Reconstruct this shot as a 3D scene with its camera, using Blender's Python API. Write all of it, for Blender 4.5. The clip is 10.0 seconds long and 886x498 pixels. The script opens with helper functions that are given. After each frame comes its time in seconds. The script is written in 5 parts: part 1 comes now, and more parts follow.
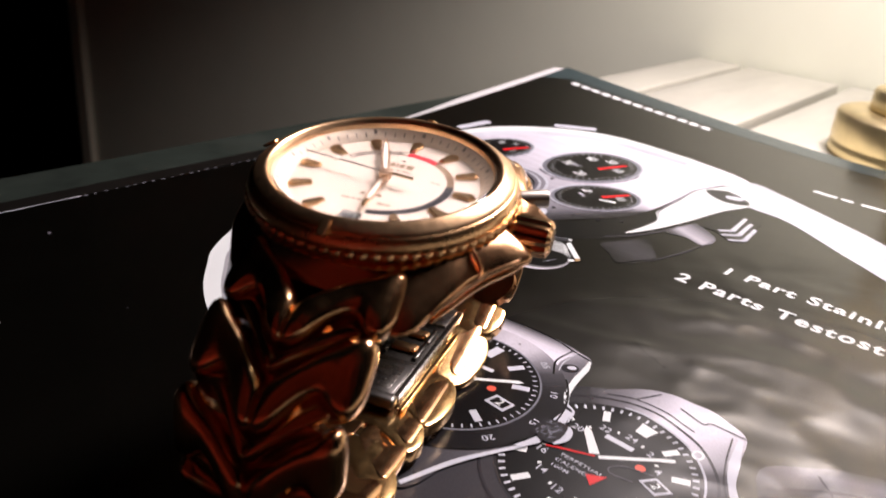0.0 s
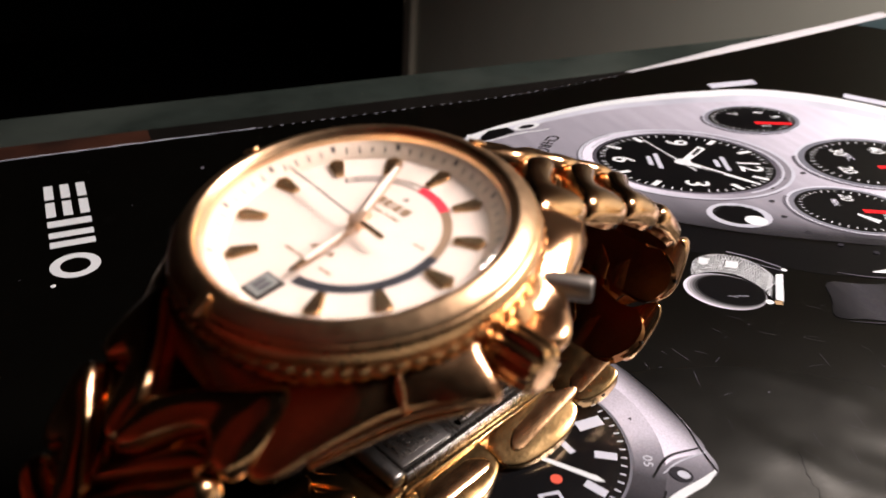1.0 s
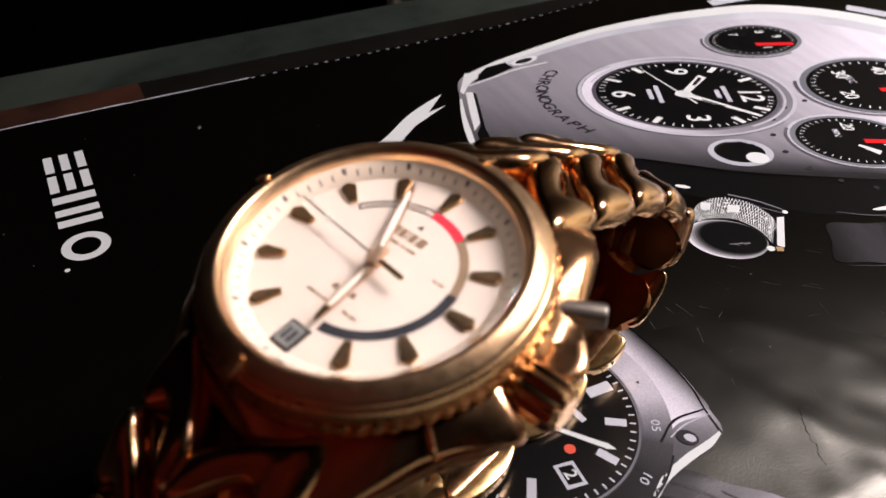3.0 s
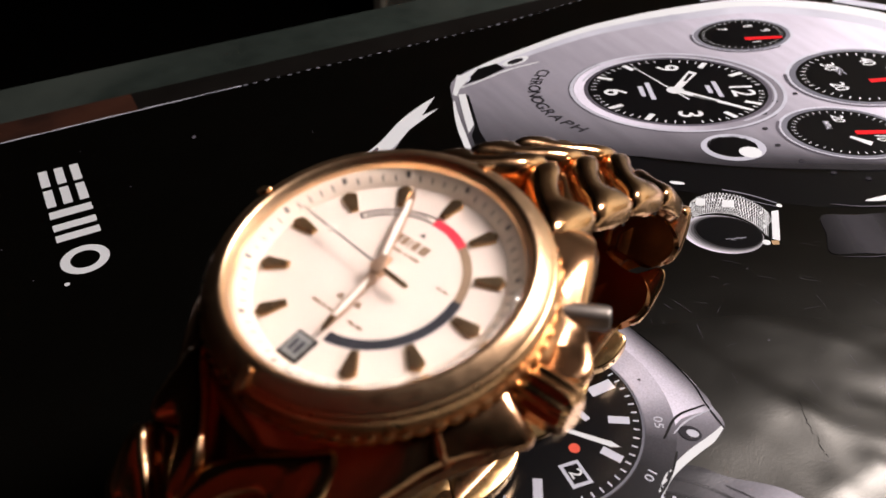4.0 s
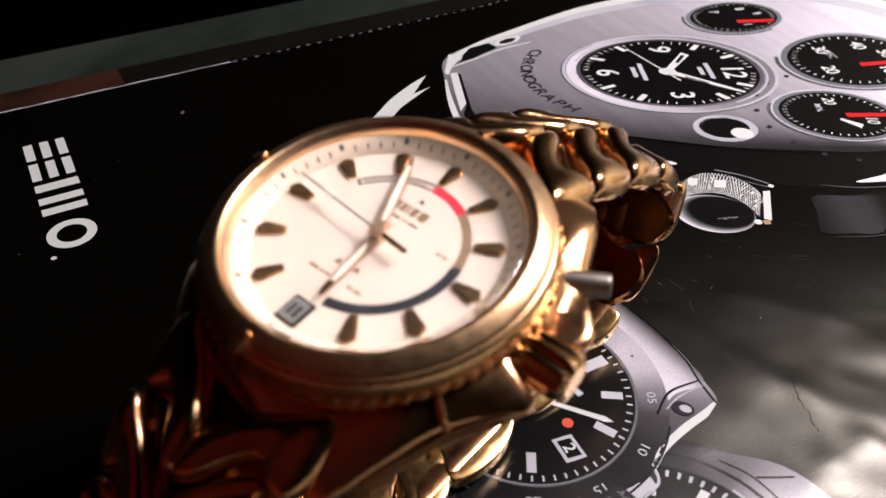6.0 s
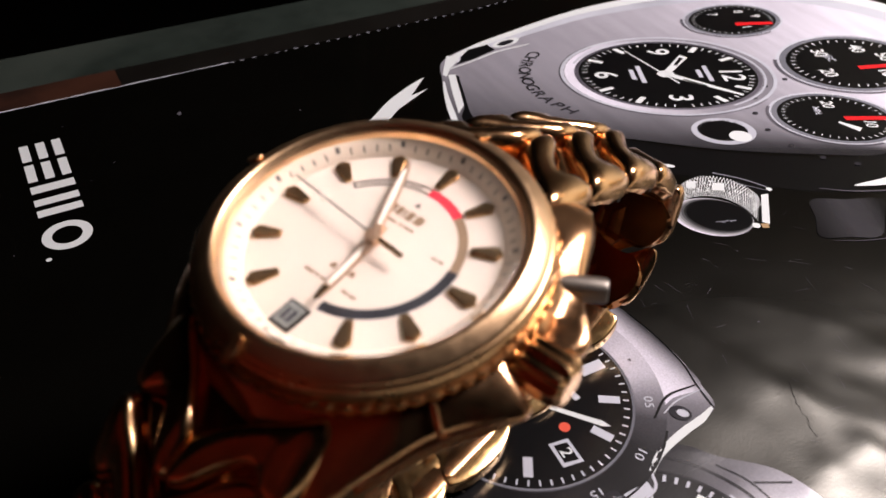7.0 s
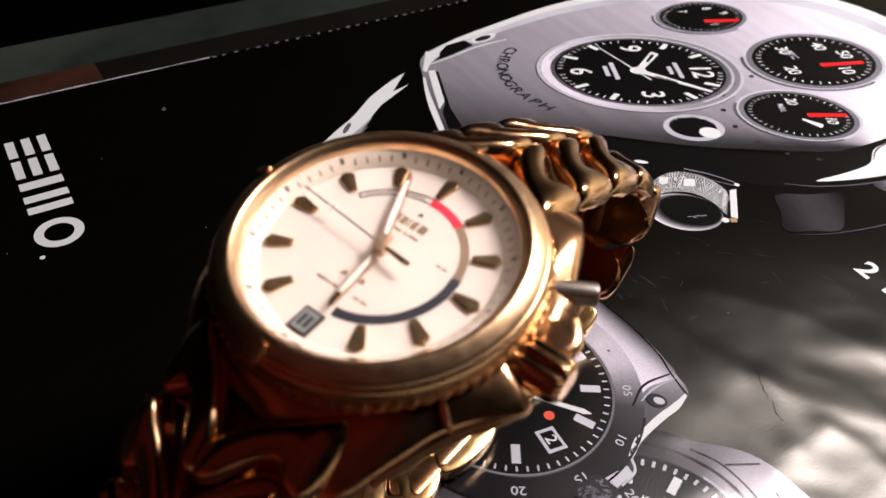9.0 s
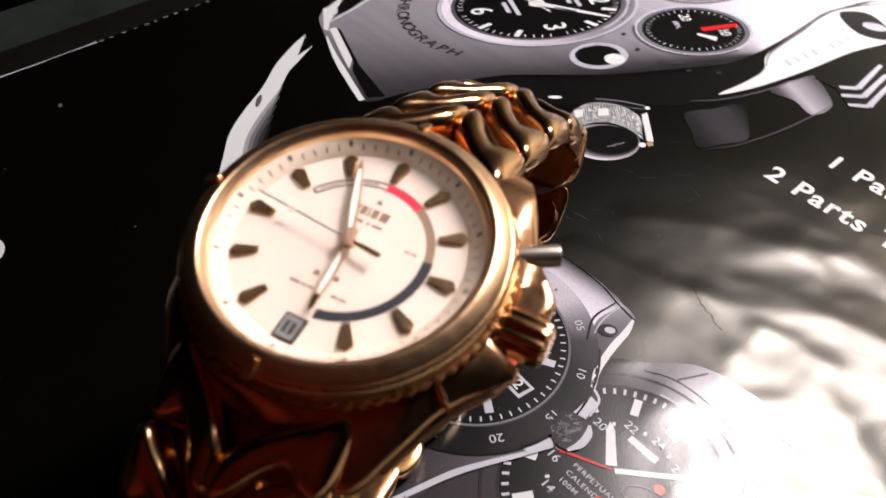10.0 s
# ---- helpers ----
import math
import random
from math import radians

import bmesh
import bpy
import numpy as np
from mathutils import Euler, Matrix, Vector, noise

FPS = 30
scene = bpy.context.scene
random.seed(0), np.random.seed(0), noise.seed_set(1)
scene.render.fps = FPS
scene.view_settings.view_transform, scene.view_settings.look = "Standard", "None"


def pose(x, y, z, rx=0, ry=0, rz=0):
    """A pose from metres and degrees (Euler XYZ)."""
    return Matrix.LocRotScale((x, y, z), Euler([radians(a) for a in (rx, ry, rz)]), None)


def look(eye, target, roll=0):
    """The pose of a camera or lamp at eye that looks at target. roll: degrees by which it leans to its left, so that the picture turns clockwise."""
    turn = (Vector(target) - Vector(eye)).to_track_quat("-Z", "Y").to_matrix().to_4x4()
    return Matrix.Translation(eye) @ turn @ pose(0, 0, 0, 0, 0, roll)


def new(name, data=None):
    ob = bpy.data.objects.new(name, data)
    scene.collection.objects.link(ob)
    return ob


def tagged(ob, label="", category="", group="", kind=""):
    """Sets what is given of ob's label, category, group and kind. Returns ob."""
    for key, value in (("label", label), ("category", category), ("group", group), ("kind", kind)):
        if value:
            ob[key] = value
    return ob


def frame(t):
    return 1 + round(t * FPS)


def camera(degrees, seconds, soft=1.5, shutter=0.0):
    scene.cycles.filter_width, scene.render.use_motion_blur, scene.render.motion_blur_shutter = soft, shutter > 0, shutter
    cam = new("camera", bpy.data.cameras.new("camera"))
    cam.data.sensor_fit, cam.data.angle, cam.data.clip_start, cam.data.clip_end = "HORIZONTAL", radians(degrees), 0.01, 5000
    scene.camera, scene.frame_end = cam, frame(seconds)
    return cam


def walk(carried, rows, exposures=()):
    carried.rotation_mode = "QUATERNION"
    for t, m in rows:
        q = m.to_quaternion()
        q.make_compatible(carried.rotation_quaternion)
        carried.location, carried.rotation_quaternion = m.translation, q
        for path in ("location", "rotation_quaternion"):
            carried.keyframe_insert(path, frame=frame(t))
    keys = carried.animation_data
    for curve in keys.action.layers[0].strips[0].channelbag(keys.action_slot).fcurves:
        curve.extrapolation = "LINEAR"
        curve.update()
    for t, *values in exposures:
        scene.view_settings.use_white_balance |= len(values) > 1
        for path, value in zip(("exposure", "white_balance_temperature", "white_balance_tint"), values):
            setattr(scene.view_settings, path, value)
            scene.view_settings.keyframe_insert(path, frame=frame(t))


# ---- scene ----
cam = camera(59.12, 10.0, shutter=0.3)
PATH = [
    (0, (0.00717, -0.00165, 0.09192), (0.00123, 0.18142, 0.01161), 5.43),
    (0.5, (0.02389, 0.01646, 0.09830), (-0.01389, 0.19254, 0.01131), 5.16),
    (1, (0.03564, 0.04937, 0.09760), (-0.03913, 0.20149, -0.00857), 3.74),
    (1.5, (0.03621, 0.06041, 0.09840), (-0.04257, 0.20386, -0.01655), 3.84),
    (2, (0.03547, 0.05591, 0.10436), (-0.03703, 0.19748, -0.01688), 4.18),
    (2.5, (0.03127, 0.05506, 0.10935), (-0.03609, 0.19295, -0.01890), 2.64),
    (4, (0.02837, 0.05457, 0.11316), (-0.03533, 0.19329, -0.01606), 0.36),
    (4.5, (0.02780, 0.05404, 0.11301), (-0.03482, 0.19265, -0.01686), 0.19),
    (5, (0.02754, 0.05330, 0.11215), (-0.03435, 0.19209, -0.01788), 0.48),
    (5.5, (0.02726, 0.05285, 0.11065), (-0.03283, 0.19133, -0.02055), 1.26),
    (7, (0.02717, 0.05380, 0.11033), (-0.03184, 0.19280, -0.02082), 2.03),
    (7.5, (0.02663, 0.05389, 0.11026), (-0.03203, 0.19320, -0.02071), 2.15),
    (8, (0.02686, 0.05251, 0.11134), (-0.03107, 0.19244, -0.01929), 2.43),
    (8.5, (0.02699, 0.05017, 0.11372), (-0.02901, 0.19033, -0.01750), 3.06),
    (9, (0.02395, 0.04948, 0.11683), (-0.02554, 0.18902, -0.01763), 4.10),
    (9.5, (0.02321, 0.04786, 0.12247), (-0.01800, 0.18603, -0.01614), 3.25),
    (10, (0.01600, 0.04981, 0.12270), (-0.00678, 0.18469, -0.02320), 2.69),
]
walk(cam, [(t, look(eye, target, roll)) for t, eye, target, roll in PATH],
     exposures=[(0, 0.42, 6550, 13), (0.5, 0.36, 6900, 12), (1, 0.36, 6600, 10), (1.5, 0.2, 6500, 10), (2, 0.08, 6500, 10), (2.3, -0.62, 6500, 10), (2.5, -0.70, 6500, 10), (2.7, -0.36, 6500, 10), (3.4, 0.1, 6500, 10), (4, 0.1, 6500, 10), (10, 0.06, 6500, 10)])
cam.data.dof.use_dof = True
cam.data.dof.focus_distance = 0.165
cam.data.dof.aperture_fstop = 28.0

# ---- plan ----
# The magazine's own axes: u runs along its lines of text, v up the page, both in centimetres.
CM = 0.01
MM = 0.001
ORIGIN = Vector((-0.1505, 0.1678, 0.0))
TURN = radians(-36.07)
PAGE = Matrix.Translation(ORIGIN) @ Matrix.Rotation(TURN, 4, "Z")
TABLE_Z = -0.010
WALL_V = 64.0

# The watch's own axes, in millimetres: x to three o'clock, y to twelve, z out of the dial.
DIAL_AT = Vector((-0.00650, 0.11307, 0.05170))
DIAL_UP = Vector((-0.02623, -0.14297, 0.98938)).normalized()
THREE = Vector((0.27386, 0.95083, 0.14466)).cross(DIAL_UP).normalized()
TWELVE = DIAL_UP.cross(THREE)
WATCH = Matrix.Translation(DIAL_AT) @ Matrix((THREE, TWELVE, DIAL_UP)).transposed().to_4x4()


# ---- light ----
world = bpy.data.worlds.new("room_air")
scene.world = world
world.use_nodes = True
world.node_tree.nodes["Background"].inputs["Color"].default_value = (0.8, 0.30, 0.18, 1)
world.node_tree.nodes["Background"].inputs["Strength"].default_value = 0.0006

bulb = bpy.data.lights.new("bulb", "SPOT")
bulb.energy = 11.0
bulb.spot_size = radians(146)
bulb.spot_blend = 0.55
bulb.color = (1.0, 0.885, 0.88)
bulb.shadow_soft_size = 0.06
LAMP_AT = PAGE @ Vector((19.5 * CM, 36.5 * CM, 0.375))
new("bulb", bulb).matrix_world = look(LAMP_AT, LAMP_AT + Vector((-0.03, -0.05, -1)))


# ---- materials ----
def material(name, colour, rough=0.5, metal=0.0, coat=0.0, coat_rough=0.1, vary=0.0, grain=60.0, bump=0.0, bump_scale=300.0,
             rough_vary=0.0, transmission=0.0, ior=1.5, specular=0.5, stretch=(1, 1, 1), second=None, mix_scale=12.0, mix_edge=(0.45, 0.6), along=None, scuff=None, bump_detail=3.0, stops=None, centre=None, grit=0.0, crease=0.0, unit=1.0, sheen=(1, 1, 1)):
    """A surface whose colour, gloss and relief vary at two scales."""
    m = bpy.data.materials.new(name)
    m.use_nodes = True
    tree = m.node_tree
    node, link = tree.nodes.new, tree.links.new
    b = tree.nodes["Principled BSDF"]
    b.inputs["Base Color"].default_value = (*colour, 1)
    b.inputs["Roughness"].default_value = rough
    b.inputs["Metallic"].default_value = metal
    b.inputs["IOR"].default_value = ior
    b.inputs["Specular IOR Level"].default_value = specular
    b.inputs["Specular Tint"].default_value = (*sheen, 1)
    b.inputs["Coat Weight"].default_value = coat
    b.inputs["Coat Roughness"].default_value = coat_rough
    b.inputs["Transmission Weight"].default_value = transmission
    place = node("ShaderNodeTexCoord")
    scale = node("ShaderNodeMapping")
    scale.inputs["Scale"].default_value = tuple(unit * k for k in stretch)
    link(place.outputs["Object"], scale.inputs["Vector"])

    def noise_at(size, detail=4.0):
        n = node("ShaderNodeTexNoise")
        n.inputs["Scale"].default_value = size
        n.inputs["Detail"].default_value = detail
        link(scale.outputs["Vector"], n.inputs["Vector"])
        return n

    if vary or second:
        fine, broad = noise_at(grain * 6), noise_at(grain)
        both = node("ShaderNodeMath")
        both.operation = "MULTIPLY_ADD"
        both.inputs[1].default_value = 0.4
        link(fine.outputs["Fac"], both.inputs[0])
        link(broad.outputs["Fac"], both.inputs[2])
        ramp = node("ShaderNodeMapRange")
        ramp.inputs["From Min"].default_value, ramp.inputs["From Max"].default_value = 0.35, 1.05
        ramp.inputs["To Min"].default_value, ramp.inputs["To Max"].default_value = 1 - vary, 1 + vary
        link(both.outputs[0], ramp.inputs["Value"])
        tint = node("ShaderNodeMix")
        tint.data_type, tint.blend_type = "RGBA", "MULTIPLY"
        tint.inputs["Factor"].default_value = 1
        tint.inputs["A"].default_value = (*colour, 1)
        link(ramp.outputs["Result"], tint.inputs["B"])
        last = tint.outputs["Result"]
        if second:
            edge = node("ShaderNodeMapRange")
            edge.inputs["From Min"].default_value, edge.inputs["From Max"].default_value = mix_edge
            if along:
                ramp_along = node("ShaderNodeVectorMath")
                ramp_along.operation = "DOT_PRODUCT"
                ramp_along.inputs[1].default_value = along
                link(place.outputs["Object"], ramp_along.inputs[0])
                link(ramp_along.outputs["Value"], edge.inputs["Value"])
                edge.interpolation_type = "SMOOTHSTEP"
            else:
                patch = noise_at(mix_scale, 5.0)
                link(patch.outputs["Fac"], edge.inputs["Value"])
            blend = node("ShaderNodeMix")
            blend.data_type = "RGBA"
            blend.inputs["B"].default_value = (*second, 1)
            link(edge.outputs["Result"], blend.inputs["Factor"])
            link(last, blend.inputs["A"])
            last = blend.outputs["Result"]
        link(last, b.inputs["Base Color"])
    if stops:
        # A printed gradient: round a centre (degrees clockwise from the page's head) or along a direction (centimetres).
        if centre:
            away = node("ShaderNodeVectorMath")
            away.operation = "SUBTRACT"
            away.inputs[1].default_value = (centre[0] * 0.01, centre[1] * 0.01, 0)
            link(place.outputs["Object"], away.inputs[0])
            parts = node("ShaderNodeSeparateXYZ")
            link(away.outputs["Vector"], parts.inputs["Vector"])
            turn = node("ShaderNodeMath")
            turn.operation = "ARCTAN2"
            link(parts.outputs["X"], turn.inputs[0])
            link(parts.outputs["Y"], turn.inputs[1])
            value, unit = turn.outputs[0], math.pi / 180
        else:
            turn = node("ShaderNodeVectorMath")
            turn.operation = "DOT_PRODUCT"
            turn.inputs[1].default_value = (along[0], along[1], 0)
            link(place.outputs["Object"], turn.inputs[0])
            value, unit = turn.outputs["Value"], 0.01
        spread = node("ShaderNodeMapRange")
        first, final = stops[0][0], stops[-1][0]
        spread.inputs["From Min"].default_value, spread.inputs["From Max"].default_value = first * unit, final * unit
        link(value, spread.inputs["Value"])
        shade = node("ShaderNodeValToRGB")
        shade.color_ramp.interpolation = "LINEAR"
        marks = shade.color_ramp.elements
        while len(marks) < len(stops):
            marks.new(0.5)
        for mark, (at, grey) in zip(marks, stops):
            mark.position = (at - first) / (final - first)
            mark.color = (grey * 0.94, grey * 0.91, grey * 1.04, 1)
        link(spread.outputs["Result"], shade.inputs["Fac"])
        halftone, broad = noise_at(2600, 2.0), noise_at(grain)
        both = node("ShaderNodeMath")
        both.operation = "ADD"
        link(halftone.outputs["Fac"], both.inputs[0])
        link(broad.outputs["Fac"], both.inputs[1])
        ramp = node("ShaderNodeMapRange")
        ramp.inputs["From Min"].default_value, ramp.inputs["From Max"].default_value = 0.6, 1.4
        ramp.inputs["To Min"].default_value, ramp.inputs["To Max"].default_value = 0.8, 1.2
        link(both.outputs[0], ramp.inputs["Value"])
        tint = node("ShaderNodeMix")
        tint.data_type, tint.blend_type = "RGBA", "MULTIPLY"
        tint.inputs["Factor"].default_value = 1
        link(shade.outputs["Color"], tint.inputs["A"])
        link(ramp.outputs["Result"], tint.inputs["B"])
        link(tint.outputs["Result"], b.inputs["Base Color"])
    if rough_vary:
        n = noise_at(grain * 2.3, 6.0)
        r = node("ShaderNodeMapRange")
        r.inputs["To Min"].default_value, r.inputs["To Max"].default_value = max(0.02, rough - rough_vary), rough + rough_vary
        link(n.outputs["Fac"], r.inputs["Value"])
        link(r.outputs["Result"], b.inputs["Roughness"])
    if scuff:
        where, near, far, worn_rough = scuff
        reach = node("ShaderNodeVectorMath")
        reach.operation = "DISTANCE"
        reach.inputs[1].default_value = where
        link(place.outputs["Object"], reach.inputs[0])
        r = node("ShaderNodeMapRange")
        r.interpolation_type = "SMOOTHSTEP"
        r.inputs["From Min"].default_value, r.inputs["From Max"].default_value = near, far
        r.inputs["To Min"].default_value, r.inputs["To Max"].default_value = worn_rough, rough
        link(reach.outputs["Value"], r.inputs["Value"])
        link(r.outputs["Result"], b.inputs["Roughness"])
    if bump:
        n = noise_at(bump_scale, bump_detail)
        height = n.outputs["Fac"]
        if grit:
            small = noise_at(2400, 3.0)
            sums = node("ShaderNodeMath")
            sums.operation = "MULTIPLY_ADD"
            sums.inputs[1].default_value = grit
            link(small.outputs["Fac"], sums.inputs[0])
            link(height, sums.inputs[2])
            height = sums.outputs[0]
        if crease:
            # Fine sharp wrinkles of handled gloss paper.
            folds = noise_at(75, 5.0)
            folds.noise_type = "RIDGED_MULTIFRACTAL"
            folds.normalize = True
            sums = node("ShaderNodeMath")
            sums.operation = "MULTIPLY_ADD"
            sums.inputs[1].default_value = crease
            link(folds.outputs["Fac"], sums.inputs[0])
            link(height, sums.inputs[2])
            height = sums.outputs[0]
        relief = node("ShaderNodeBump")
        relief.inputs["Strength"].default_value = bump
        relief.inputs["Distance"].default_value = 0.0003
        link(height, relief.inputs["Height"])
        link(relief.outputs["Normal"], b.inputs["Normal"])
    return m


GOLD = material("polished_gold", (0.98, 0.57, 0.28), 0.14, 1.0, rough_vary=0.04, grain=160, vary=0.08, bump=0.03, bump_scale=900, unit=MM)
GOLD_WORN = material("brushed_worn_gold", (0.98, 0.60, 0.31), 0.29, 1.0, rough_vary=0.07, grain=300, vary=0.09, bump=0.035, bump_scale=900, unit=MM)
GOLD_BRUSHED = material("brushed_gold", (0.98, 0.64, 0.37), 0.32, 1.0, rough_vary=0.08, grain=300, vary=0.10, bump=0.05, bump_scale=1100, unit=MM)
GOLD_SATIN = material("satin_gold", (0.98, 0.55, 0.29), 0.22, 1.0, rough_vary=0.05, grain=200, vary=0.1, bump=0.06, bump_scale=1300, unit=MM)
GOLD_LINK = material("satin_link_gold", (0.86, 0.50, 0.255), 0.18, 1.0, rough_vary=0.07, grain=240, vary=0.12, bump=0.06, bump_scale=1500, unit=MM)
# Darker copy of the polished gold: the shade inside the loop, put into colour.
GOLD_SHADED = material("shaded_inner_gold", (0.44, 0.20, 0.085), 0.19, 1.0, rough_vary=0.06, grain=200, vary=0.12, bump=0.05, bump_scale=1500, unit=MM)
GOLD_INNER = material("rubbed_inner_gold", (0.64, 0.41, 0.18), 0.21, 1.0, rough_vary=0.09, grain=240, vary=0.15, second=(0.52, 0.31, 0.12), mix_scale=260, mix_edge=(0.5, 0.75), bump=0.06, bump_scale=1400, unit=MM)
STEEL = material("brushed_steel", (0.26, 0.245, 0.225), 0.28, 1.0, rough_vary=0.1, grain=220, vary=0.12, bump=0.08, bump_scale=1500, stretch=(1, 5, 1), unit=MM)
STEEL_PALE = material("pale_satin_steel", (0.36, 0.32, 0.28), 0.42, 1.0, rough_vary=0.08, grain=220, vary=0.08, unit=MM)
# Darker copy of the brushed steel, with shade put into its colour.
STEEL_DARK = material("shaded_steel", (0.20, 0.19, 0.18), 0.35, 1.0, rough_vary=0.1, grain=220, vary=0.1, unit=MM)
GROOVE = material("blackened_groove", (0.02, 0.016, 0.012), 0.6, vary=0.2, unit=MM)
BRONZE = material("bronze_marker", (0.66, 0.46, 0.28), 0.25, 1.0, vary=0.1, grain=400, unit=MM)
HAND = material("pale_gold_hand", (0.62, 0.42, 0.29), 0.35, 0.8, vary=0.05, grain=500, unit=MM)
LUME = material("cream_lume", (0.80, 0.76, 0.66), 0.6, vary=0.05, grain=700, unit=MM)
CREAM = material("cream_dial", (0.66, 0.58, 0.50), 0.40, vary=0.02, grain=120, rough_vary=0.05, unit=MM)
REHAUT = material("cream_flange", (0.58, 0.49, 0.39), 0.6, vary=0.06, grain=200, unit=MM)
DIAL_INK = material("dial_ink", (0.10, 0.085, 0.075), 0.45, vary=0.1, grain=300, unit=MM)
DIAL_NAVY = material("dial_navy", (0.026, 0.027, 0.034), 0.4, vary=0.1, grain=300, unit=MM)
DIAL_RED = material("dial_red", (0.75, 0.035, 0.06), 0.4, vary=0.05, grain=300, unit=MM)
DIAL_TAN = material("dial_tan", (0.25, 0.17, 0.105), 0.4, vary=0.1, grain=300, unit=MM)
DATE_BLUE = material("date_card", (0.20, 0.21, 0.20), 0.5, vary=0.08, grain=400, unit=MM)
GLASS = material("watch_crystal", (1, 1, 1), 0.0, transmission=1.0, ior=1.45)

INK = dict(coat=0.0, bump=0.32, bump_scale=38, bump_detail=8.0, grit=0.14, rough=0.21, specular=0.70, scuff=((0.218, 0.088, 0), 0.032, 0.080, 0.30))
BLACK = material("black_gloss_ink", (0.0018, 0.0016, 0.0012), vary=0.35, grain=14, sheen=(1.0, 0.98, 0.88), **{**INK, "scuff": ((0.213, 0.088, 0), 0.044, 0.118, 0.33), "specular": 0.75, "rough": 0.205, "bump": 0.36, "grit": 0.12, "crease": 0.42})
INK_BORDER = material("slate_border_ink", (0.030, 0.050, 0.055), vary=0.15, grain=30, **INK)
INK_SILVER = material("silver_grey_ink", (0.22, 0.225, 0.26), vary=0.12, grain=18, second=(0.17, 0.175, 0.205), mix_scale=9, stretch=(1, 3, 1), **INK)
INK_CASE = material("printed_steel_ink", (0.3, 0.3, 0.3), grain=30, centre=(12.6, 20.5), stops=[(-180, 0.02), (-152, 0.025), (-147, 0.06), (-142, 0.14), (-136, 0.24), (-128, 0.33), (-117, 0.38), (-100, 0.48), (-75, 0.68), (-50, 0.86), (-20, 0.92), (180, 0.92)], stretch=(1, 6, 1), **INK)
INK_PALE = material("pale_silver_ink", (0.64, 0.66, 0.74), vary=0.10, grain=25, second=(0.34, 0.35, 0.41), mix_scale=28, mix_edge=(0.45, 0.8), **INK)
INK_WHITE = material("white_ink", (0.80, 0.84, 0.85), vary=0.03, grain=60, **INK)
INK_GREY = material("mid_grey_ink", (0.07, 0.066, 0.08), vary=0.2, grain=30, second=(0.16, 0.15, 0.18), mix_scale=14, **INK)
INK_DARK = material("charcoal_ink", (0.016, 0.015, 0.019), vary=0.25, grain=30, second=(0.04, 0.038, 0.046), mix_scale=16, **INK)
INK_DIAL = material("black_dial_ink", (0.004, 0.004, 0.0045), vary=0.2, grain=40, **INK)
INK_RED = material("red_ink", (0.70, 0.02, 0.025), vary=0.06, grain=60, **INK)
INK_ORANGE = material("orange_dot_ink", (0.85, 0.13, 0.08), vary=0.06, grain=60, **INK)
DIVER_AT, CAL_AT = (14.33, 7.09), (18.05, 6.85)
INK_BEZEL = material("bezel_gradient_ink", (0.1, 0.1, 0.1), grain=40, centre=DIVER_AT, stops=[(-180, 0.012), (-60, 0.015), (-25, 0.35), (0, 0.70), (16, 0.66), (28, 0.30), (42, 0.07), (60, 0.02), (80, 0.010), (100, 0.018), (130, 0.010), (180, 0.012)], **INK)
INK_FLANK = material("flank_gradient_ink", (0.1, 0.1, 0.1), grain=40, centre=DIVER_AT, stops=[(-180, 0.03), (-60, 0.1), (0, 0.45), (27, 0.42), (33, 0.22), (40, 0.12), (55, 0.07), (75, 0.04), (100, 0.08), (118, 0.17), (135, 0.10), (160, 0.04), (180, 0.03)], **INK)
INK_LINK = material("link_gradient_ink", (0.1, 0.1, 0.1), grain=40, along=(-0.1, 1), stops=[(7.2, 0.6), (7.5, 0.95), (7.95, 0.95), (8.2, 0.75), (8.45, 0.30), (8.62, 0.06)], **INK)
INK_CALENDAR = material("calendar_gradient_ink", (0.1, 0.1, 0.1), grain=40, centre=CAL_AT, stops=[(-180, 0.05), (-70, 0.05), (-35, 0.03), (-15, 0.20), (8, 0.75), (24, 0.80), (38, 0.42), (52, 0.08), (80, 0.05), (110, 0.16), (140, 0.05), (180, 0.03)], **INK)
INK_HOOP = material("hoop_gradient_ink", (0.1, 0.1, 0.1), grain=60, along=(0.45, 0.89), stops=[(19.9, 0.006), (20.3, 0.02), (20.9, 0.045), (21.4, 0.04), (21.9, 0.006)], stretch=(1, 6, 1), **INK)
INK_FLANK_PRINT = material("hoop_flank_ink", (0.1, 0.1, 0.1), grain=40, along=(0.45, 0.89), stops=[(22.9, 0.01), (23.3, 0.10), (23.7, 0.50), (24.1, 0.30), (24.5, 0.10)], **INK)
INK_RIM = material("rim_gradient_ink", (0.1, 0.1, 0.1), grain=60, centre=(6.53, 17.42), stops=[(-180, 0.95), (-130, 0.9), (-90, 0.55), (-30, 0.30), (30, 0.25), (90, 0.32), (130, 0.6), (180, 0.95)], **INK)
INK_RING = material("crown_ring_ink", (0.1, 0.1, 0.1), grain=60, centre=(12.05, 13.88), stops=[(-180, 0.85), (-120, 0.85), (-75, 0.5), (-30, 0.25), (20, 0.30), (60, 0.20), (100, 0.55), (140, 0.85), (180, 0.85)], **INK)
INK_BAND = material("band_gradient_ink", (0.1, 0.1, 0.1), grain=40, along=(-0.35, 0.94), stops=[(-2.0, 0.01), (0.3, 0.012), (0.9, 0.02), (1.2, 0.09), (1.7, 0.16), (2.0, 0.08), (2.3, 0.02)], **INK)
PAPER = material("page_paper", (0.78, 0.77, 0.78), 0.45, vary=0.06, grain=40, coat=0.2)
